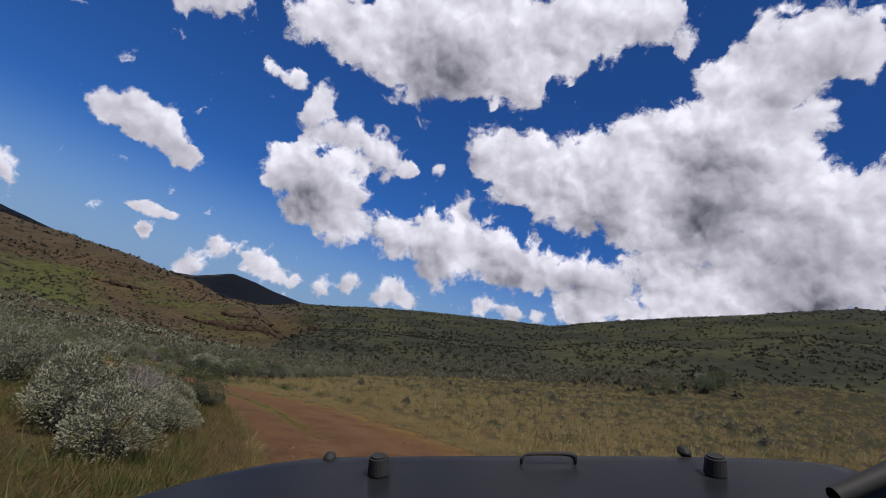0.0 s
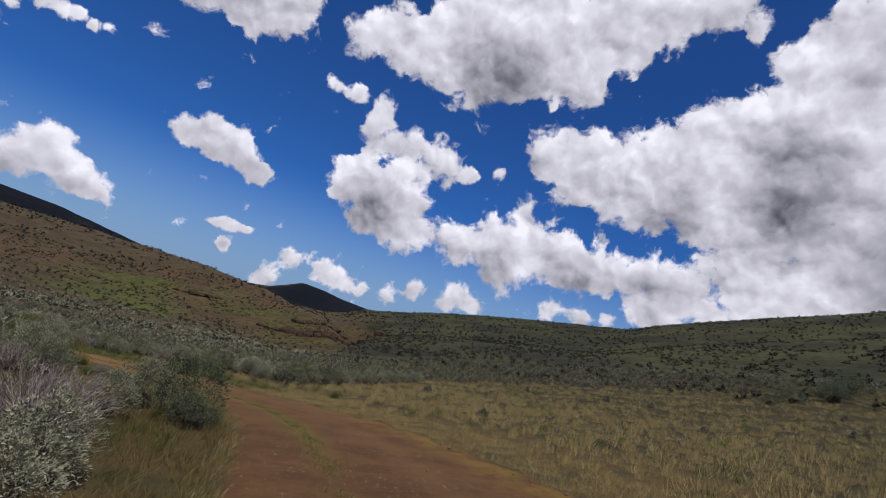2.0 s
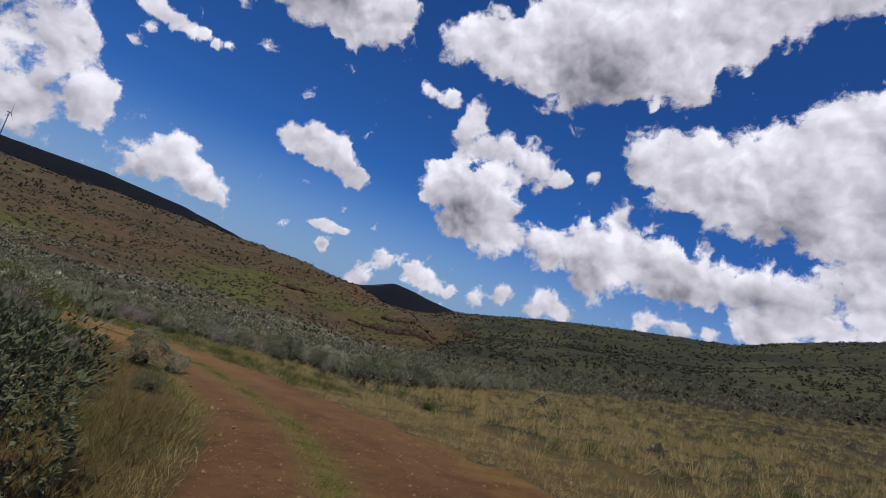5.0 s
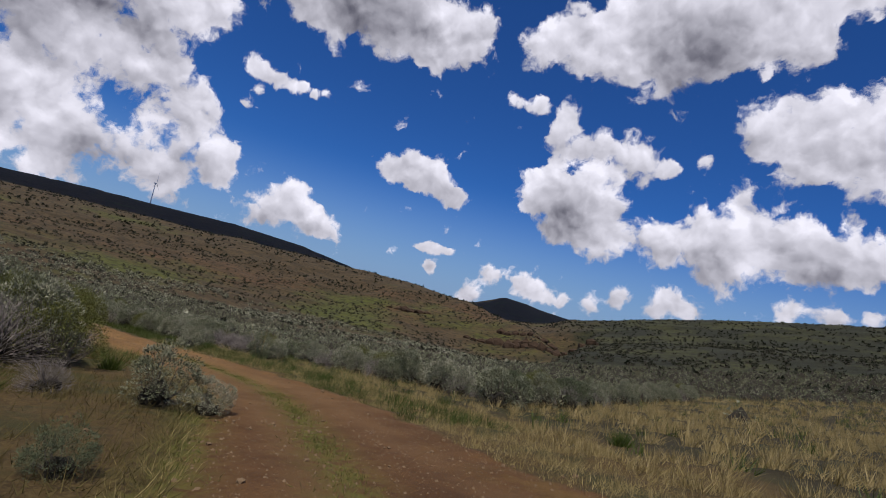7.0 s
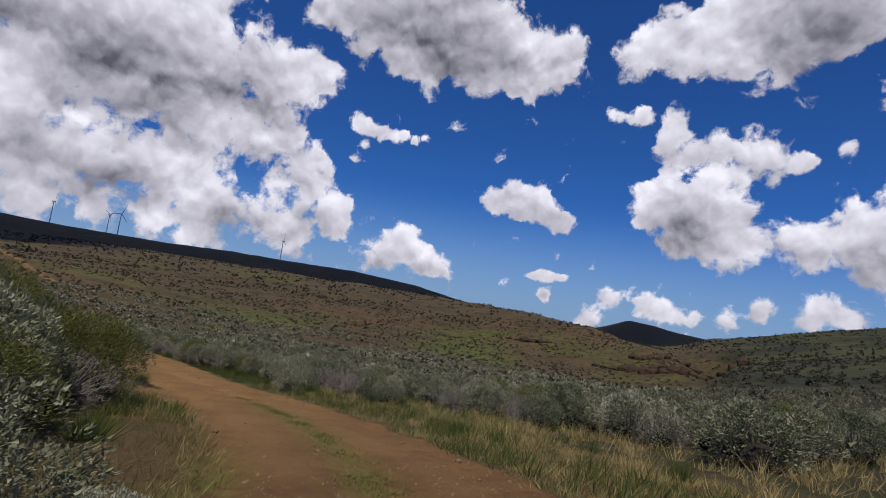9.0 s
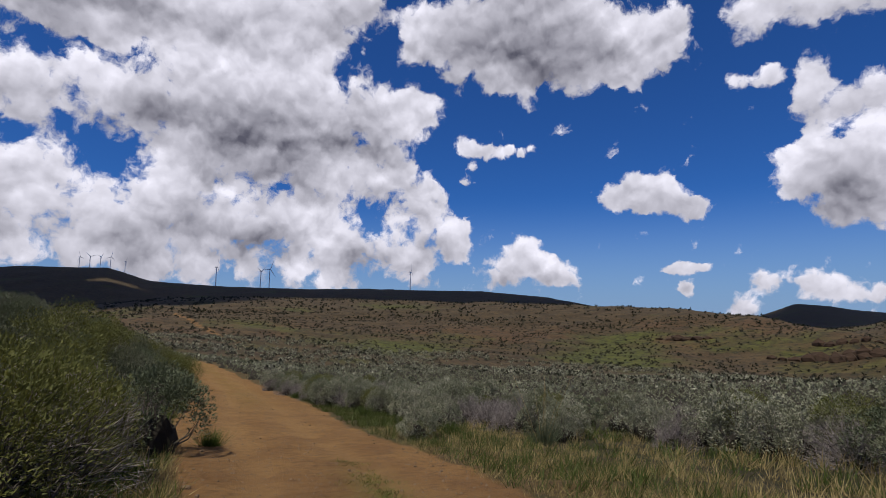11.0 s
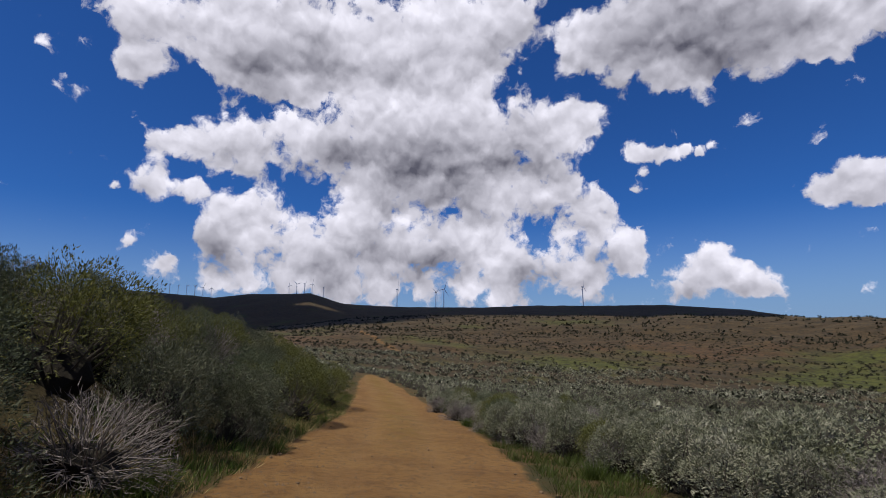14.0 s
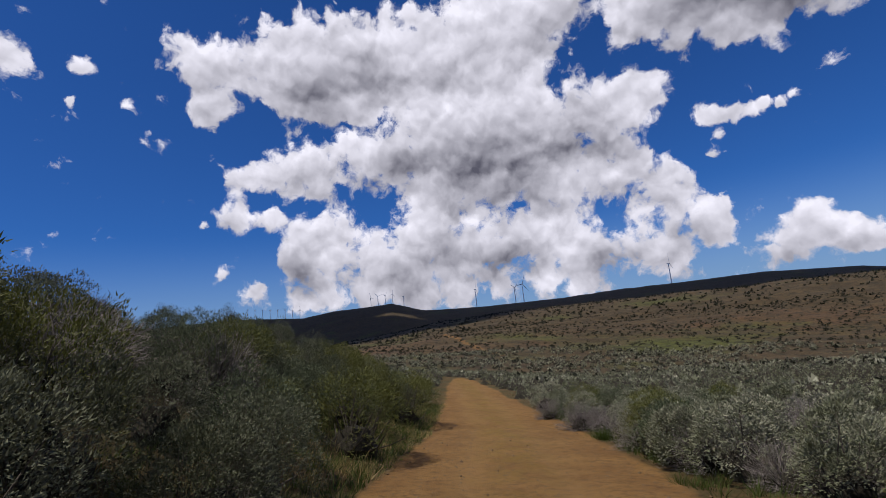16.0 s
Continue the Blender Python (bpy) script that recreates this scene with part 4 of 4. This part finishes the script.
x, y = strewn(7500, 87, -4, 47, -0.3, 3.2)
grass("verge_grass", x, y, 14, 0.07, 0.24, 0.0048, 0.09, STRAW, "short straw-coloured grass along the track edge", 88, 0.5)
x, y = strewn(5200, 89, 2, 40, -7.0, -0.1, patchy)
grass("verge_grass", x, y, 15, 0.08, 0.30, 0.0052, 0.10, OLD_GRASS, "short matted dry grass on the track's bank", 90, 0.6)
gw = np.random.RandomState(120)
sw = gw.uniform(13, 42, 2800)
lw = np.where(gw.uniform(size=2800) < 0.7, 0.7 + gw.normal(size=2800) * 0.17, -0.85 + gw.normal(size=2800) * 0.15)
ok = (wave(sw, lw, 2.5, 121) + gw.normal(size=2800) * 0.4 > -0.2) & ((lw > 0) | ((sw > 22) & (sw < 33)))
x, y = along(sw[ok], lw[ok])
grass("weeds", x, y, 16, 0.03, 0.11, 0.007, 0.07, RABBIT, "low yellow-green weeds growing between the wheel tracks", 122, 0.8)
x, y = strewn(1700, 135, 1, 24, -6.5, -0.2)
grass("verge_grass", x, y, 22, 0.15, 0.42, 0.006, 0.10, OLD_GRASS, "brown and golden dry grass between the shrubs", 136, 0.6)
x, y = strewn(420, 93, 4, 22, -7.5, -0.8, patchy)
grass("green_grass", x, y, 18, 0.2, 0.5, 0.008, 0.07, GREEN, "fresh green grass between the shrubs", 94)
x, y = strewn(900, 95, 30, 72, 0.05, 2.2)
grass("green_grass", x, y, 20, 0.15, 0.42, 0.009, 0.07, GREEN, "green grass at the feet of the sagebrush", 96)
x, y = strewn(150, 131, 35, 49, 1.6, 6.2)
grass("green_grass", x, y, 26, 0.2, 0.5, 0.010, 0.08, GREEN, "green grass between the track and the sagebrush", 132)
x, y = strewn(260, 133, 35, 49, 1.2, 6.4)
grass("verge_grass", x, y, 22, 0.15, 0.42, 0.008, 0.08, STRAW, "dry grass between the track and the sagebrush", 134)
x, y = strewn(1500, 97, 36, 76, -2.6, -0.1)
grass("green_grass", x, y, 16, 0.12, 0.4, 0.009, 0.08, GREEN, "green grass on the bank below the shrubs", 98)
x, y = strewn(1500, 99, 36, 76, -2.4, 0.0)
grass("verge_grass", x, y, 12, 0.12, 0.35, 0.007, 0.07, STRAW, "dry grass on the bank below the shrubs", 100)



def tuft_meshes(seed, count, tall, stalks):
    g = np.random.RandomState(seed)
    off = g.normal(size=(count, 3)) * [0.07, 0.07, 0]
    way = unit(np.array([[0, 0, 1.0]]) + off * 4.5 + g.normal(size=off.shape) * [0.16, 0.16, 0.05])
    v, q = blades(off - [0, 0, 0.03], way, tall * g.uniform(0.55, 1.1, count), np.full(count, 0.008), 0.1, 0.12, g)
    m = [quick_mesh("tussock", v, q)]
    if stalks:
        o = g.normal(size=(stalks, 3)) * [0.05, 0.05, 0]
        e = o * 5 + np.stack([g.normal(size=stalks) * 0.2, g.normal(size=stalks) * 0.2, g.uniform(1.5, 2.1, stalks) * tall], 1)
        m.append(quick_mesh("seed_head", *tubes(np.stack([o, (o + e) / 2 + [0, 0, 0.05], e], 1), np.full(stalks, 0.004), np.full(stalks, 0.003))))
    return m


def grass_tufts():
    g = np.random.RandomState(55)
    lush, tall = tuft_meshes(1, 420, 0.5, 0), tuft_meshes(2, 420, 0.62, 9)
    spots = [(-3.5, 31.9, 1.0), (-21.2, 38.2, 1.0), (-33.8, 41.0, 1.0), (-44.4, 43.2, 1.2), (-8.0, 33.6, 0.9), (-12.4, 34.6, 1.0), (-24.0, 38.6, 0.9), (-27.5, 39.6, 1.1),
             (-38.0, 41.8, 1.0), (-22.0, 32.6, 1.0), (-26.5, 32.4, 0.9), (-30.5, 34.2, 0.9), (1.5, 30.5, 0.9), (6.0, 29.0, 0.8), (-5.6, 15.0, 1.1), (-7.6, 17.6, 1.0), (-10.8, 24.2, 1.0), (-13.4, 27.9, 1.1)]
    for x, y, k in spots:
        ob = tagged(new("grass_tuft"), "fresh green grass tuft at the edge of the track", "grass", "grass tufts along the track")
        ob.matrix_basis = slope_turn(x, y, g) @ Matrix.Scale(k, 4)
        tagged(part("tussock", lush[0], GREEN, ob), kind="stuff")
    ob = tagged(new("bunchgrass"), "tall blue-green bunchgrass with pale dry seed stalks", "grass")
    ob.matrix_basis = slope_turn(-18.7, 38.8, g) @ Matrix.Scale(1.25, 4)
    tagged(part("tussock", tall[0], SAGE_GREEN, ob), kind="stuff")
    tagged(part("seed_head", tall[1], STRAW, ob, "pale dry seed stalks"), kind="stuff")


grass_tufts()

# ================= stones =================


def stone_mesh(seed):
    g = np.random.RandomState(seed)
    bm = bmesh.new()
    bmesh.ops.create_icosphere(bm, subdivisions=1, radius=1)
    ax = g.uniform(0.55, 1.0, 3)
    for v in bm.verts:
        k = g.uniform(0.72, 1.15)
        v.co = Vector((v.co.x * ax[0] * k, v.co.y * ax[1] * k, v.co.z * ax[2] * 0.7 * k))
    me = bpy.data.meshes.new("stone")
    bm.to_mesh(me)
    bm.free()
    return me


STONES = [stone_mesh(300 + i) for i in range(5)]
for me in STONES:
    me.materials.append(STONE)
gs = np.random.RandomState(5)
for i in range(280):
    s = gs.uniform(7, 66)
    edge = gs.uniform() < 0.55
    l = (left_edge(s) if gs.uniform() < 0.5 else right_edge(s)) + gs.normal() * 0.35 if edge else gs.uniform(left_edge(s), right_edge(s))
    k = int(s / 0.5 + ROAD_S0)
    x, y = ROAD[k, 0] + TAN[k, 1] * l, ROAD[k, 1] - TAN[k, 0] * l
    r = gs.uniform(0.018, 0.05) * (1.7 if edge and gs.uniform() < 0.3 else 1)
    ob = new("stone", STONES[i % 5])
    ob.matrix_basis = Matrix.Translation((x, y, float(land(np.array([x]), np.array([y]))[0]) + r * 0.2)) @ pose(0, 0, 0, 0, 0, gs.uniform(0, 360)) @ Matrix.Scale(r, 4)
    tagged(ob, "loose brown stone lying on the dirt track", "stone", "stones on the track")
gg = np.random.RandomState(102)
ss = gg.uniform(6, 66, 24000)
lo, hi = left_edge(ss), right_edge(ss)
ll = lo + (hi - lo) * gg.uniform(0, 1, 24000)
x, y = along(ss, ll)
z = land(x, y)
r = gg.uniform(0.005, 0.016, 24000) * np.where(gg.uniform(size=24000) < 0.12, 2.0, 1.0)
oct_v = np.array([(1, 0, 0), (0, 1, 0), (-1, 0, 0), (0, -1, 0), (0, 0, 0.9)])
v = np.stack([x, y, z], 1)[:, None, :] + oct_v[None] * r[:, None, None] * gg.uniform(0.6, 1.2, (24000, 5, 1))
f = np.array([(0, 1, 4), (1, 2, 4), (2, 3, 4), (3, 0, 4)])
me = quick_mesh("gravel", v.reshape(-1, 3), (f[None] + np.arange(24000)[:, None, None] * 5).reshape(-1, 3))
me.materials.append(STONE)
tagged(new("gravel", me), "fine brown gravel strewn over the dirt track", "gravel", kind="stuff")

# ================= rock outcrop on the hill's nose =================


def outcrop(az, dist, wide, tall, seed, count):
    g = np.random.RandomState(seed)
    a = radians(az)
    x, y = HUB[0] - math.sin(a) * dist, HUB[1] + math.cos(a) * dist
    z = float(land(np.array([x]), np.array([y]))[0])
    top = tagged(new("rock_outcrop"), "dark brown weathered rock ledge breaking out of the hillside", "rock", "rock ledges on the hill")
    top.matrix_basis = Matrix.Translation((x, y, z)) @ pose(0, 0, 0, 0, 0, az)
    for i in range(count):
        me = stone_mesh(seed * 50 + i)
        bm = bmesh.new()
        bm.from_mesh(me)
        bmesh.ops.subdivide_edges(bm, edges=bm.edges[:], cuts=1, use_grid_fill=True)
        for v in bm.verts:
            v.co *= 1 + 0.16 * noise.noise(v.co * 2.3 + Vector((i, seed, 0)))
        bm.to_mesh(me)
        bm.free()
        me.name = "rock"
        px = (i / max(1, count - 1) - 0.5) * wide
        k = g.uniform(0.6, 1.2)
        ob = part("rock", me, ROCK, top)
        wx, wy = x + px * math.cos(a), y + px * math.sin(a)
        hz = float(land(np.array([wx]), np.array([wy]))[0]) - z
        ob.matrix_basis = pose(px, g.uniform(-2, 2), hz + g.uniform(-0.3, 0.3), g.uniform(-12, 12), g.uniform(-12, 12), g.uniform(-30, 30)) @ Matrix.Diagonal((wide / count * 1.2 * k, 3.0 * k, tall * k, 1))


outcrop(7.6, 226, 34, 5.0, 6, 11)
outcrop(12.6, 232, 34, 4.2, 7, 10)
outcrop(10.4, 248, 24, 3.6, 8, 8)
outcrop(24.0, 270, 20, 2.4, 9, 6)

# ================= wind turbines =================


def turbine_meshes():
    tower = bmesh.new()
    bmesh.ops.create_cone(tower, cap_ends=True, segments=12, radius1=2.1, radius2=1.3, depth=80)
    bmesh.ops.translate(tower, verts=tower.verts[:], vec=(0, 0, 40))
    nac = bmesh.new()
    bmesh.ops.create_cube(nac, size=1)
    bmesh.ops.scale(nac, verts=nac.verts[:], vec=(3.4, 9, 3.4))
    bmesh.ops.bevel(nac, geom=nac.edges[:], offset=0.6, segments=2, affect="EDGES")
    bmesh.ops.translate(nac, verts=nac.verts[:], vec=(0, 1.5, 81))
    hub = bmesh.new()
    bmesh.ops.create_uvsphere(hub, u_segments=10, v_segments=8, radius=1.7)
    blade = bmesh.new()
    prev = None
    for t in np.linspace(0, 1, 9):
        c = (2.0 if t < 0.1 else 3.2 * (1 - t) + 0.5) * 0.5
        th = 0.9 * (1 - t) + 0.12
        ring = [blade.verts.new((-c, 0, 1 + 40 * t)), blade.verts.new((0, -th * 0.5, 1 + 40 * t)), blade.verts.new((c * 1.2, 0, 1 + 40 * t)), blade.verts.new((0, th * 0.5, 1 + 40 * t))]
        if prev:
            for i in range(4):
                blade.faces.new((prev[i], prev[(i + 1) % 4], ring[(i + 1) % 4], ring[i]))
        prev = ring
    blade.faces.new(prev)
    out = []
    for nm, bm in (("tower", tower), ("nacelle", nac), ("hub", hub), ("blade", blade)):
        bmesh.ops.recalc_face_normals(bm, faces=bm.faces[:])
        me = bpy.data.meshes.new(nm)
        bm.to_mesh(me)
        bm.free()
        me.materials.append(WHITE)
        out.append(me)
    return out


TURBINE = turbine_meshes()


def turbine(az, dist, turn, spin, size=1.0):
    a = radians(az)
    x, y = HUB[0] - math.sin(a) * dist, HUB[1] + math.cos(a) * dist
    top = tagged(new("wind_turbine"), "white three-bladed wind turbine standing on a far ridge", "wind turbine", "wind turbines on the ridges")
    top.matrix_basis = Matrix.Translation((x, y, float(land(np.array([x]), np.array([y]))[0]) - 1.0)) @ pose(0, 0, 0, 0, 0, az + turn) @ Matrix.Scale(size, 4)
    part("tower", TURBINE[0], None, top)
    part("nacelle", TURBINE[1], None, top)
    hub = part("hub", TURBINE[2], None, top)
    hub.location = (0, -4.2, 81)
    for i in range(3):
        b = part("blade", TURBINE[3], None, hub)
        b.matrix_basis = pose(0, 0, 0, 0, spin + 120 * i, 0)


for az, dist, turn, spin in ((52.9, 1770, 70, 0), (68.0, 1790, 30, 20), (68.9, 1860, 60, 50), (73.2, 1800, 75, 10),
                             (82.4, 1790, 40, 10), (83.2, 1810, 60, 40), (84.0, 1790, 20, 70), (84.8, 1820, 50, 100), (81.2, 1780, 70, 30)):
    turbine(az, dist, turn, spin, 0.8 if az < 80 else 0.45)
for i in range(8):
    turbine(92.4 + i * 0.75, 1810, 40 + 9 * i, 25 * i, 0.42)

# ================= the cloud over the far ridge =================


def shading_cloud():
    g = np.random.RandomState(12)
    bm = bmesh.new()
    high = 2600.0
    off = SUN_DIR * (high / SUN_DIR.z)
    for az in np.arange(8, 106, 3.0):
        for r in ((470, 640, 820, 1000, 1250, 1500, 1750, 2000, 2300, 2650) if az > 80 else (1000, 1250, 1500, 1750, 2000, 2300, 2650) if az > 34 else (1000, 1300, 1600, 1900, 2200, 2600, 2900) if az > 12 else (1700, 2000, 2300, 2600, 2900)):
            a = radians(az + g.uniform(-1, 1))
            rr = r + g.uniform(-50, 50)
            c = Vector((HUB[0] - math.sin(a) * rr, HUB[1] + math.cos(a) * rr, 0)) + off
            m = Matrix.Translation(c) @ Matrix.Diagonal((g.uniform(110, 160) * (r / 1500) ** 0.4, g.uniform(130, 180), g.uniform(60, 120), 1))
            bmesh.ops.create_icosphere(bm, subdivisions=2, radius=1, matrix=m)
    for v in bm.verts:
        v.co += Vector((noise.noise(v.co * 0.012), noise.noise(v.co * 0.012 + Vector((9, 0, 0))), noise.noise(v.co * 0.012 + Vector((0, 9, 0))))) * 26
    me = bpy.data.meshes.new("cloud")
    bm.to_mesh(me)
    bm.free()
    me.materials.append(VAPOUR)
    for p in me.polygons:
        p.use_smooth = True
    tagged(new("cloud", me), "broad white cumulus cloud drifting over the far ridges", "cloud", kind="structure")


shading_cloud()

# ================= the open off-road vehicle where the drive begins =================


def vehicle():
    stand = pose(0, 0, 0, 100.59, -15.88, -8.76) @ pose(0, 0, 0, -90, 0, 0)      # to its right, ahead, up from the driver's eye
    foot = Vector((0.2, -0.3, float(land(np.array([0.2]), np.array([-0.3]))[0])))
    top = tagged(new("off_road_vehicle"), "open dark grey off-road vehicle parked on the dirt track", "vehicle")
    top.matrix_basis = Matrix.Translation(foot)
    paint = surface("bonnet_paint", lambda n: n.mix(n.noise(where(n), 3.0, 6.0), (0.018, 0.020, 0.026), (0.035, 0.037, 0.045)), 0.32,
                    lambda n: n.noise(where(n), 9.0, 5.0), 0.05, 0.01)
    rubber = surface("black_rubber", lambda n: n.mix(n.noise(where(n), 40.0), (0.012, 0.012, 0.013), (0.028, 0.028, 0.03)), 0.7)
    steel = surface("worn_steel", lambda n: n.mix(n.noise(where(n), 30.0), (0.35, 0.35, 0.36), (0.55, 0.55, 0.56)), 0.35, metal=1.0)

    def to_mesh(name, bm, mat, parent=top, label="", smooth=True, place=True):
        if place:
            bm.transform(Matrix.Translation(-foot) @ stand)
        bmesh.ops.recalc_face_normals(bm, faces=bm.faces[:])
        me = bpy.data.meshes.new(name)
        bm.to_mesh(me)
        bm.free()
        for p in me.polygons:
            p.use_smooth = smooth
        return part(name, me, mat, parent, label)

    mid, half = 0.29, 1.04

    def skin(u, v):
        """Bonnet skin: u across -1..1, v from the screen 0 to the nose 1."""
        k = half * (1 - 0.16 * v ** 3) if u > 0 else half
        x = mid + u * k
        y = 0.62 + 0.88 * v - 0.10 * max(0, u - 0.6) ** 2 * 6 * v ** 2 - 0.72 * max(0, -u - 0.55) ** 2 * v
        z = -0.52 - 0.053 * y + 0.012 * (1 - u * u)
        z -= 0.32 * max(0, u - 0.86) ** 1.5 * 4 + 0.165 * max(0, -u - 0.55) ** 2 + 0.5 * max(0, v - 0.94) ** 1.5 * 6
        return x, y, z
    bm = bmesh.new()
    nu, nv = 36, 26
    grid = [[bm.verts.new(skin(-1.3 + 2.3 * i / nu, j / nv)) for i in range(nu + 1)] for j in range(nv + 1)]
    for j in range(nv):
        for i in range(nu):
            bm.faces.new((grid[j][i], grid[j][i + 1], grid[j + 1][i + 1], grid[j + 1][i]))
    bmesh.ops.solidify(bm, geom=bm.faces[:], thickness=0.02)
    bonnet = to_mesh("bonnet", bm, paint, label="dark grey dusty painted bonnet")

    def box(name, lo, hi, mat, bevel=0.02, label="", parent=top):
        b = bmesh.new()
        bmesh.ops.create_cube(b, size=1)
        bmesh.ops.scale(b, verts=b.verts[:], vec=[h - l for l, h in zip(lo, hi)])
        bmesh.ops.translate(b, verts=b.verts[:], vec=[(h + l) / 2 for l, h in zip(lo, hi)])
        bmesh.ops.bevel(b, geom=b.edges[:], offset=bevel, segments=2, affect="EDGES")
        return to_mesh(name, b, mat, parent, label)
    box("engine_bay", (mid - 0.80, 0.55, -1.02), (mid + 0.80, 1.42, -0.62), paint, 0.04)
    box("tub_floor", (mid - 0.78, -1.75, -1.12), (mid + 0.78, 0.54, -1.06), paint)
    box("tub_side", (mid - 0.80, -1.75, -1.05), (mid - 0.74, 0.54, -0.70), paint)
    box("tub_side", (mid + 0.74, -1.75, -1.05), (mid + 0.80, 0.54, -0.70), paint)
    box("tailgate", (mid - 0.73, -1.80, -1.05), (mid + 0.73, -1.75, -0.70), paint)
    box("front_bumper", (mid - 0.85, 1.46, -1.06), (mid + 0.85, 1.58, -0.92), rubber)
    # rubber stops, grab handle, washer nozzles
    for x in (-0.165, 0.70):
        b = bmesh.new()
        bmesh.ops.create_cone(b, cap_ends=True, segments=20, radius1=0.029, radius2=0.0245, depth=0.050, matrix=Matrix.Translation((x, 1.31, -0.52 - 0.053 * 1.31 + 0.034)))
        bmesh.ops.bevel(b, geom=[e for e in b.edges if e.is_boundary or e.calc_face_angle(0) > 0.8], offset=0.005, segments=2, affect="EDGES")
        to_mesh("bonnet_stop", b, rubber, bonnet, "black rubber stop", smooth=False)
    b = bmesh.new()
    ring = []
    for t in np.linspace(0, 1, 17):
        a = math.pi * t
        sq = lambda q: math.copysign(abs(q) ** 0.45, q)
        c = Vector((0.285 - 0.073 * sq(math.cos(a)), 1.375, -0.578 + 0.026 * sq(math.sin(a))))
        ring.append([b.verts.new(c + Vector((0.004 * math.cos(k) * sq(math.sin(a)) + 0.004 * math.cos(k), 0.006 * math.sin(k), 0.005 * math.cos(k)))) for k in np.arange(8) / 8 * 6.283])
    for r0, r1 in zip(ring[:-1], ring[1:]):
        for k in range(8):
            b.faces.new((r0[k], r0[(k + 1) % 8], r1[(k + 1) % 8], r1[k]))
    to_mesh("grab_handle", b, rubber, bonnet, "black grab handle")
    for x, y in ((-0.06, 1.12), (0.66, 1.12)):
        box("washer_nozzle", (x - 0.014, y - 0.012, -0.575), (x + 0.014, y + 0.012, -0.560), rubber, 0.003, "", bonnet)
    for x, y in ((-0.32, 1.44), (0.70, 1.48)):
        box("bonnet_latch", (x - 0.014, y - 0.02, -0.60), (x + 0.014, y + 0.02, -0.578), rubber, 0.004, "", bonnet)
    # wiper at the foot of the screen
    b = bmesh.new()
    line = np.array([[(0.42, 0.80, -0.500), (0.58, 0.84, -0.462), (0.70, 0.88, -0.440), (0.90, 0.92, -0.405)]])
    v, q = tubes(line, np.array([0.010]), np.array([0.014]), 8)
    me = quick_mesh("arm", v, q)
    b.from_mesh(me)
    wiper = to_mesh("wiper", b, rubber, top, "black wiper with a steel pivot")
    b = bmesh.new()
    me = quick_mesh("blade", *tubes(np.array([[(0.66, 0.86, -0.418), (0.72, 0.87, -0.400), (0.80, 0.88, -0.372)]]), np.array([0.016]), np.array([0.018]), 10))
    b.from_mesh(me)
    to_mesh("wiper_blade", b, rubber, wiper)
    b = bmesh.new()
    bmesh.ops.create_uvsphere(b, u_segments=12, v_segments=8, radius=0.011, matrix=Matrix.Translation((0.655, 0.845, -0.452)))
    to_mesh("pivot_bolt", b, steel, wiper, "steel pivot bolt")
    box("cowl_panel", (mid - 0.72, 0.56, -0.60), (mid + 0.72, 0.66, -0.545), paint, 0.01)
    # wheels stand on the ground
    for x, y in ((mid - 0.72, 1.0), (mid + 0.72, 1.0), (mid - 0.72, -1.2), (mid + 0.72, -1.2)):
        w = stand @ Vector((x, y, -1.1))
        r = 0.37
        gz = float(land(np.array([w.x]), np.array([w.y]))[0])
        hold = Matrix.Translation(Vector((w.x, w.y, gz + r - 0.02)) - foot) @ stand.to_3x3().to_4x4() @ pose(0, 0, 0, 0, 90, 0)
        b = bmesh.new()
        prof = [(0.20, -0.10), (0.33, -0.115), (0.365, -0.09), (0.37, 0.0), (0.365, 0.09), (0.33, 0.115), (0.20, 0.10)]
        rings = [[b.verts.new((pr * math.cos(a), pr * math.sin(a), pz)) for a in np.arange(28) / 28 * 6.2832] for pr, pz in prof]
        for r0, r1 in zip(rings[:-1], rings[1:]):
            for k in range(28):
                b.faces.new((r0[k], r0[(k + 1) % 28], r1[(k + 1) % 28], r1[k]))
        b.transform(hold)
        tyre = to_mesh("wheel", b, rubber, top, "black off-road tyre on a grey rim", place=False)
        b = bmesh.new()
        bmesh.ops.create_cone(b, cap_ends=True, segments=24, radius1=0.205, radius2=0.205, depth=0.17, matrix=hold)
        to_mesh("rim", b, steel, tyre, place=False)


vehicle()
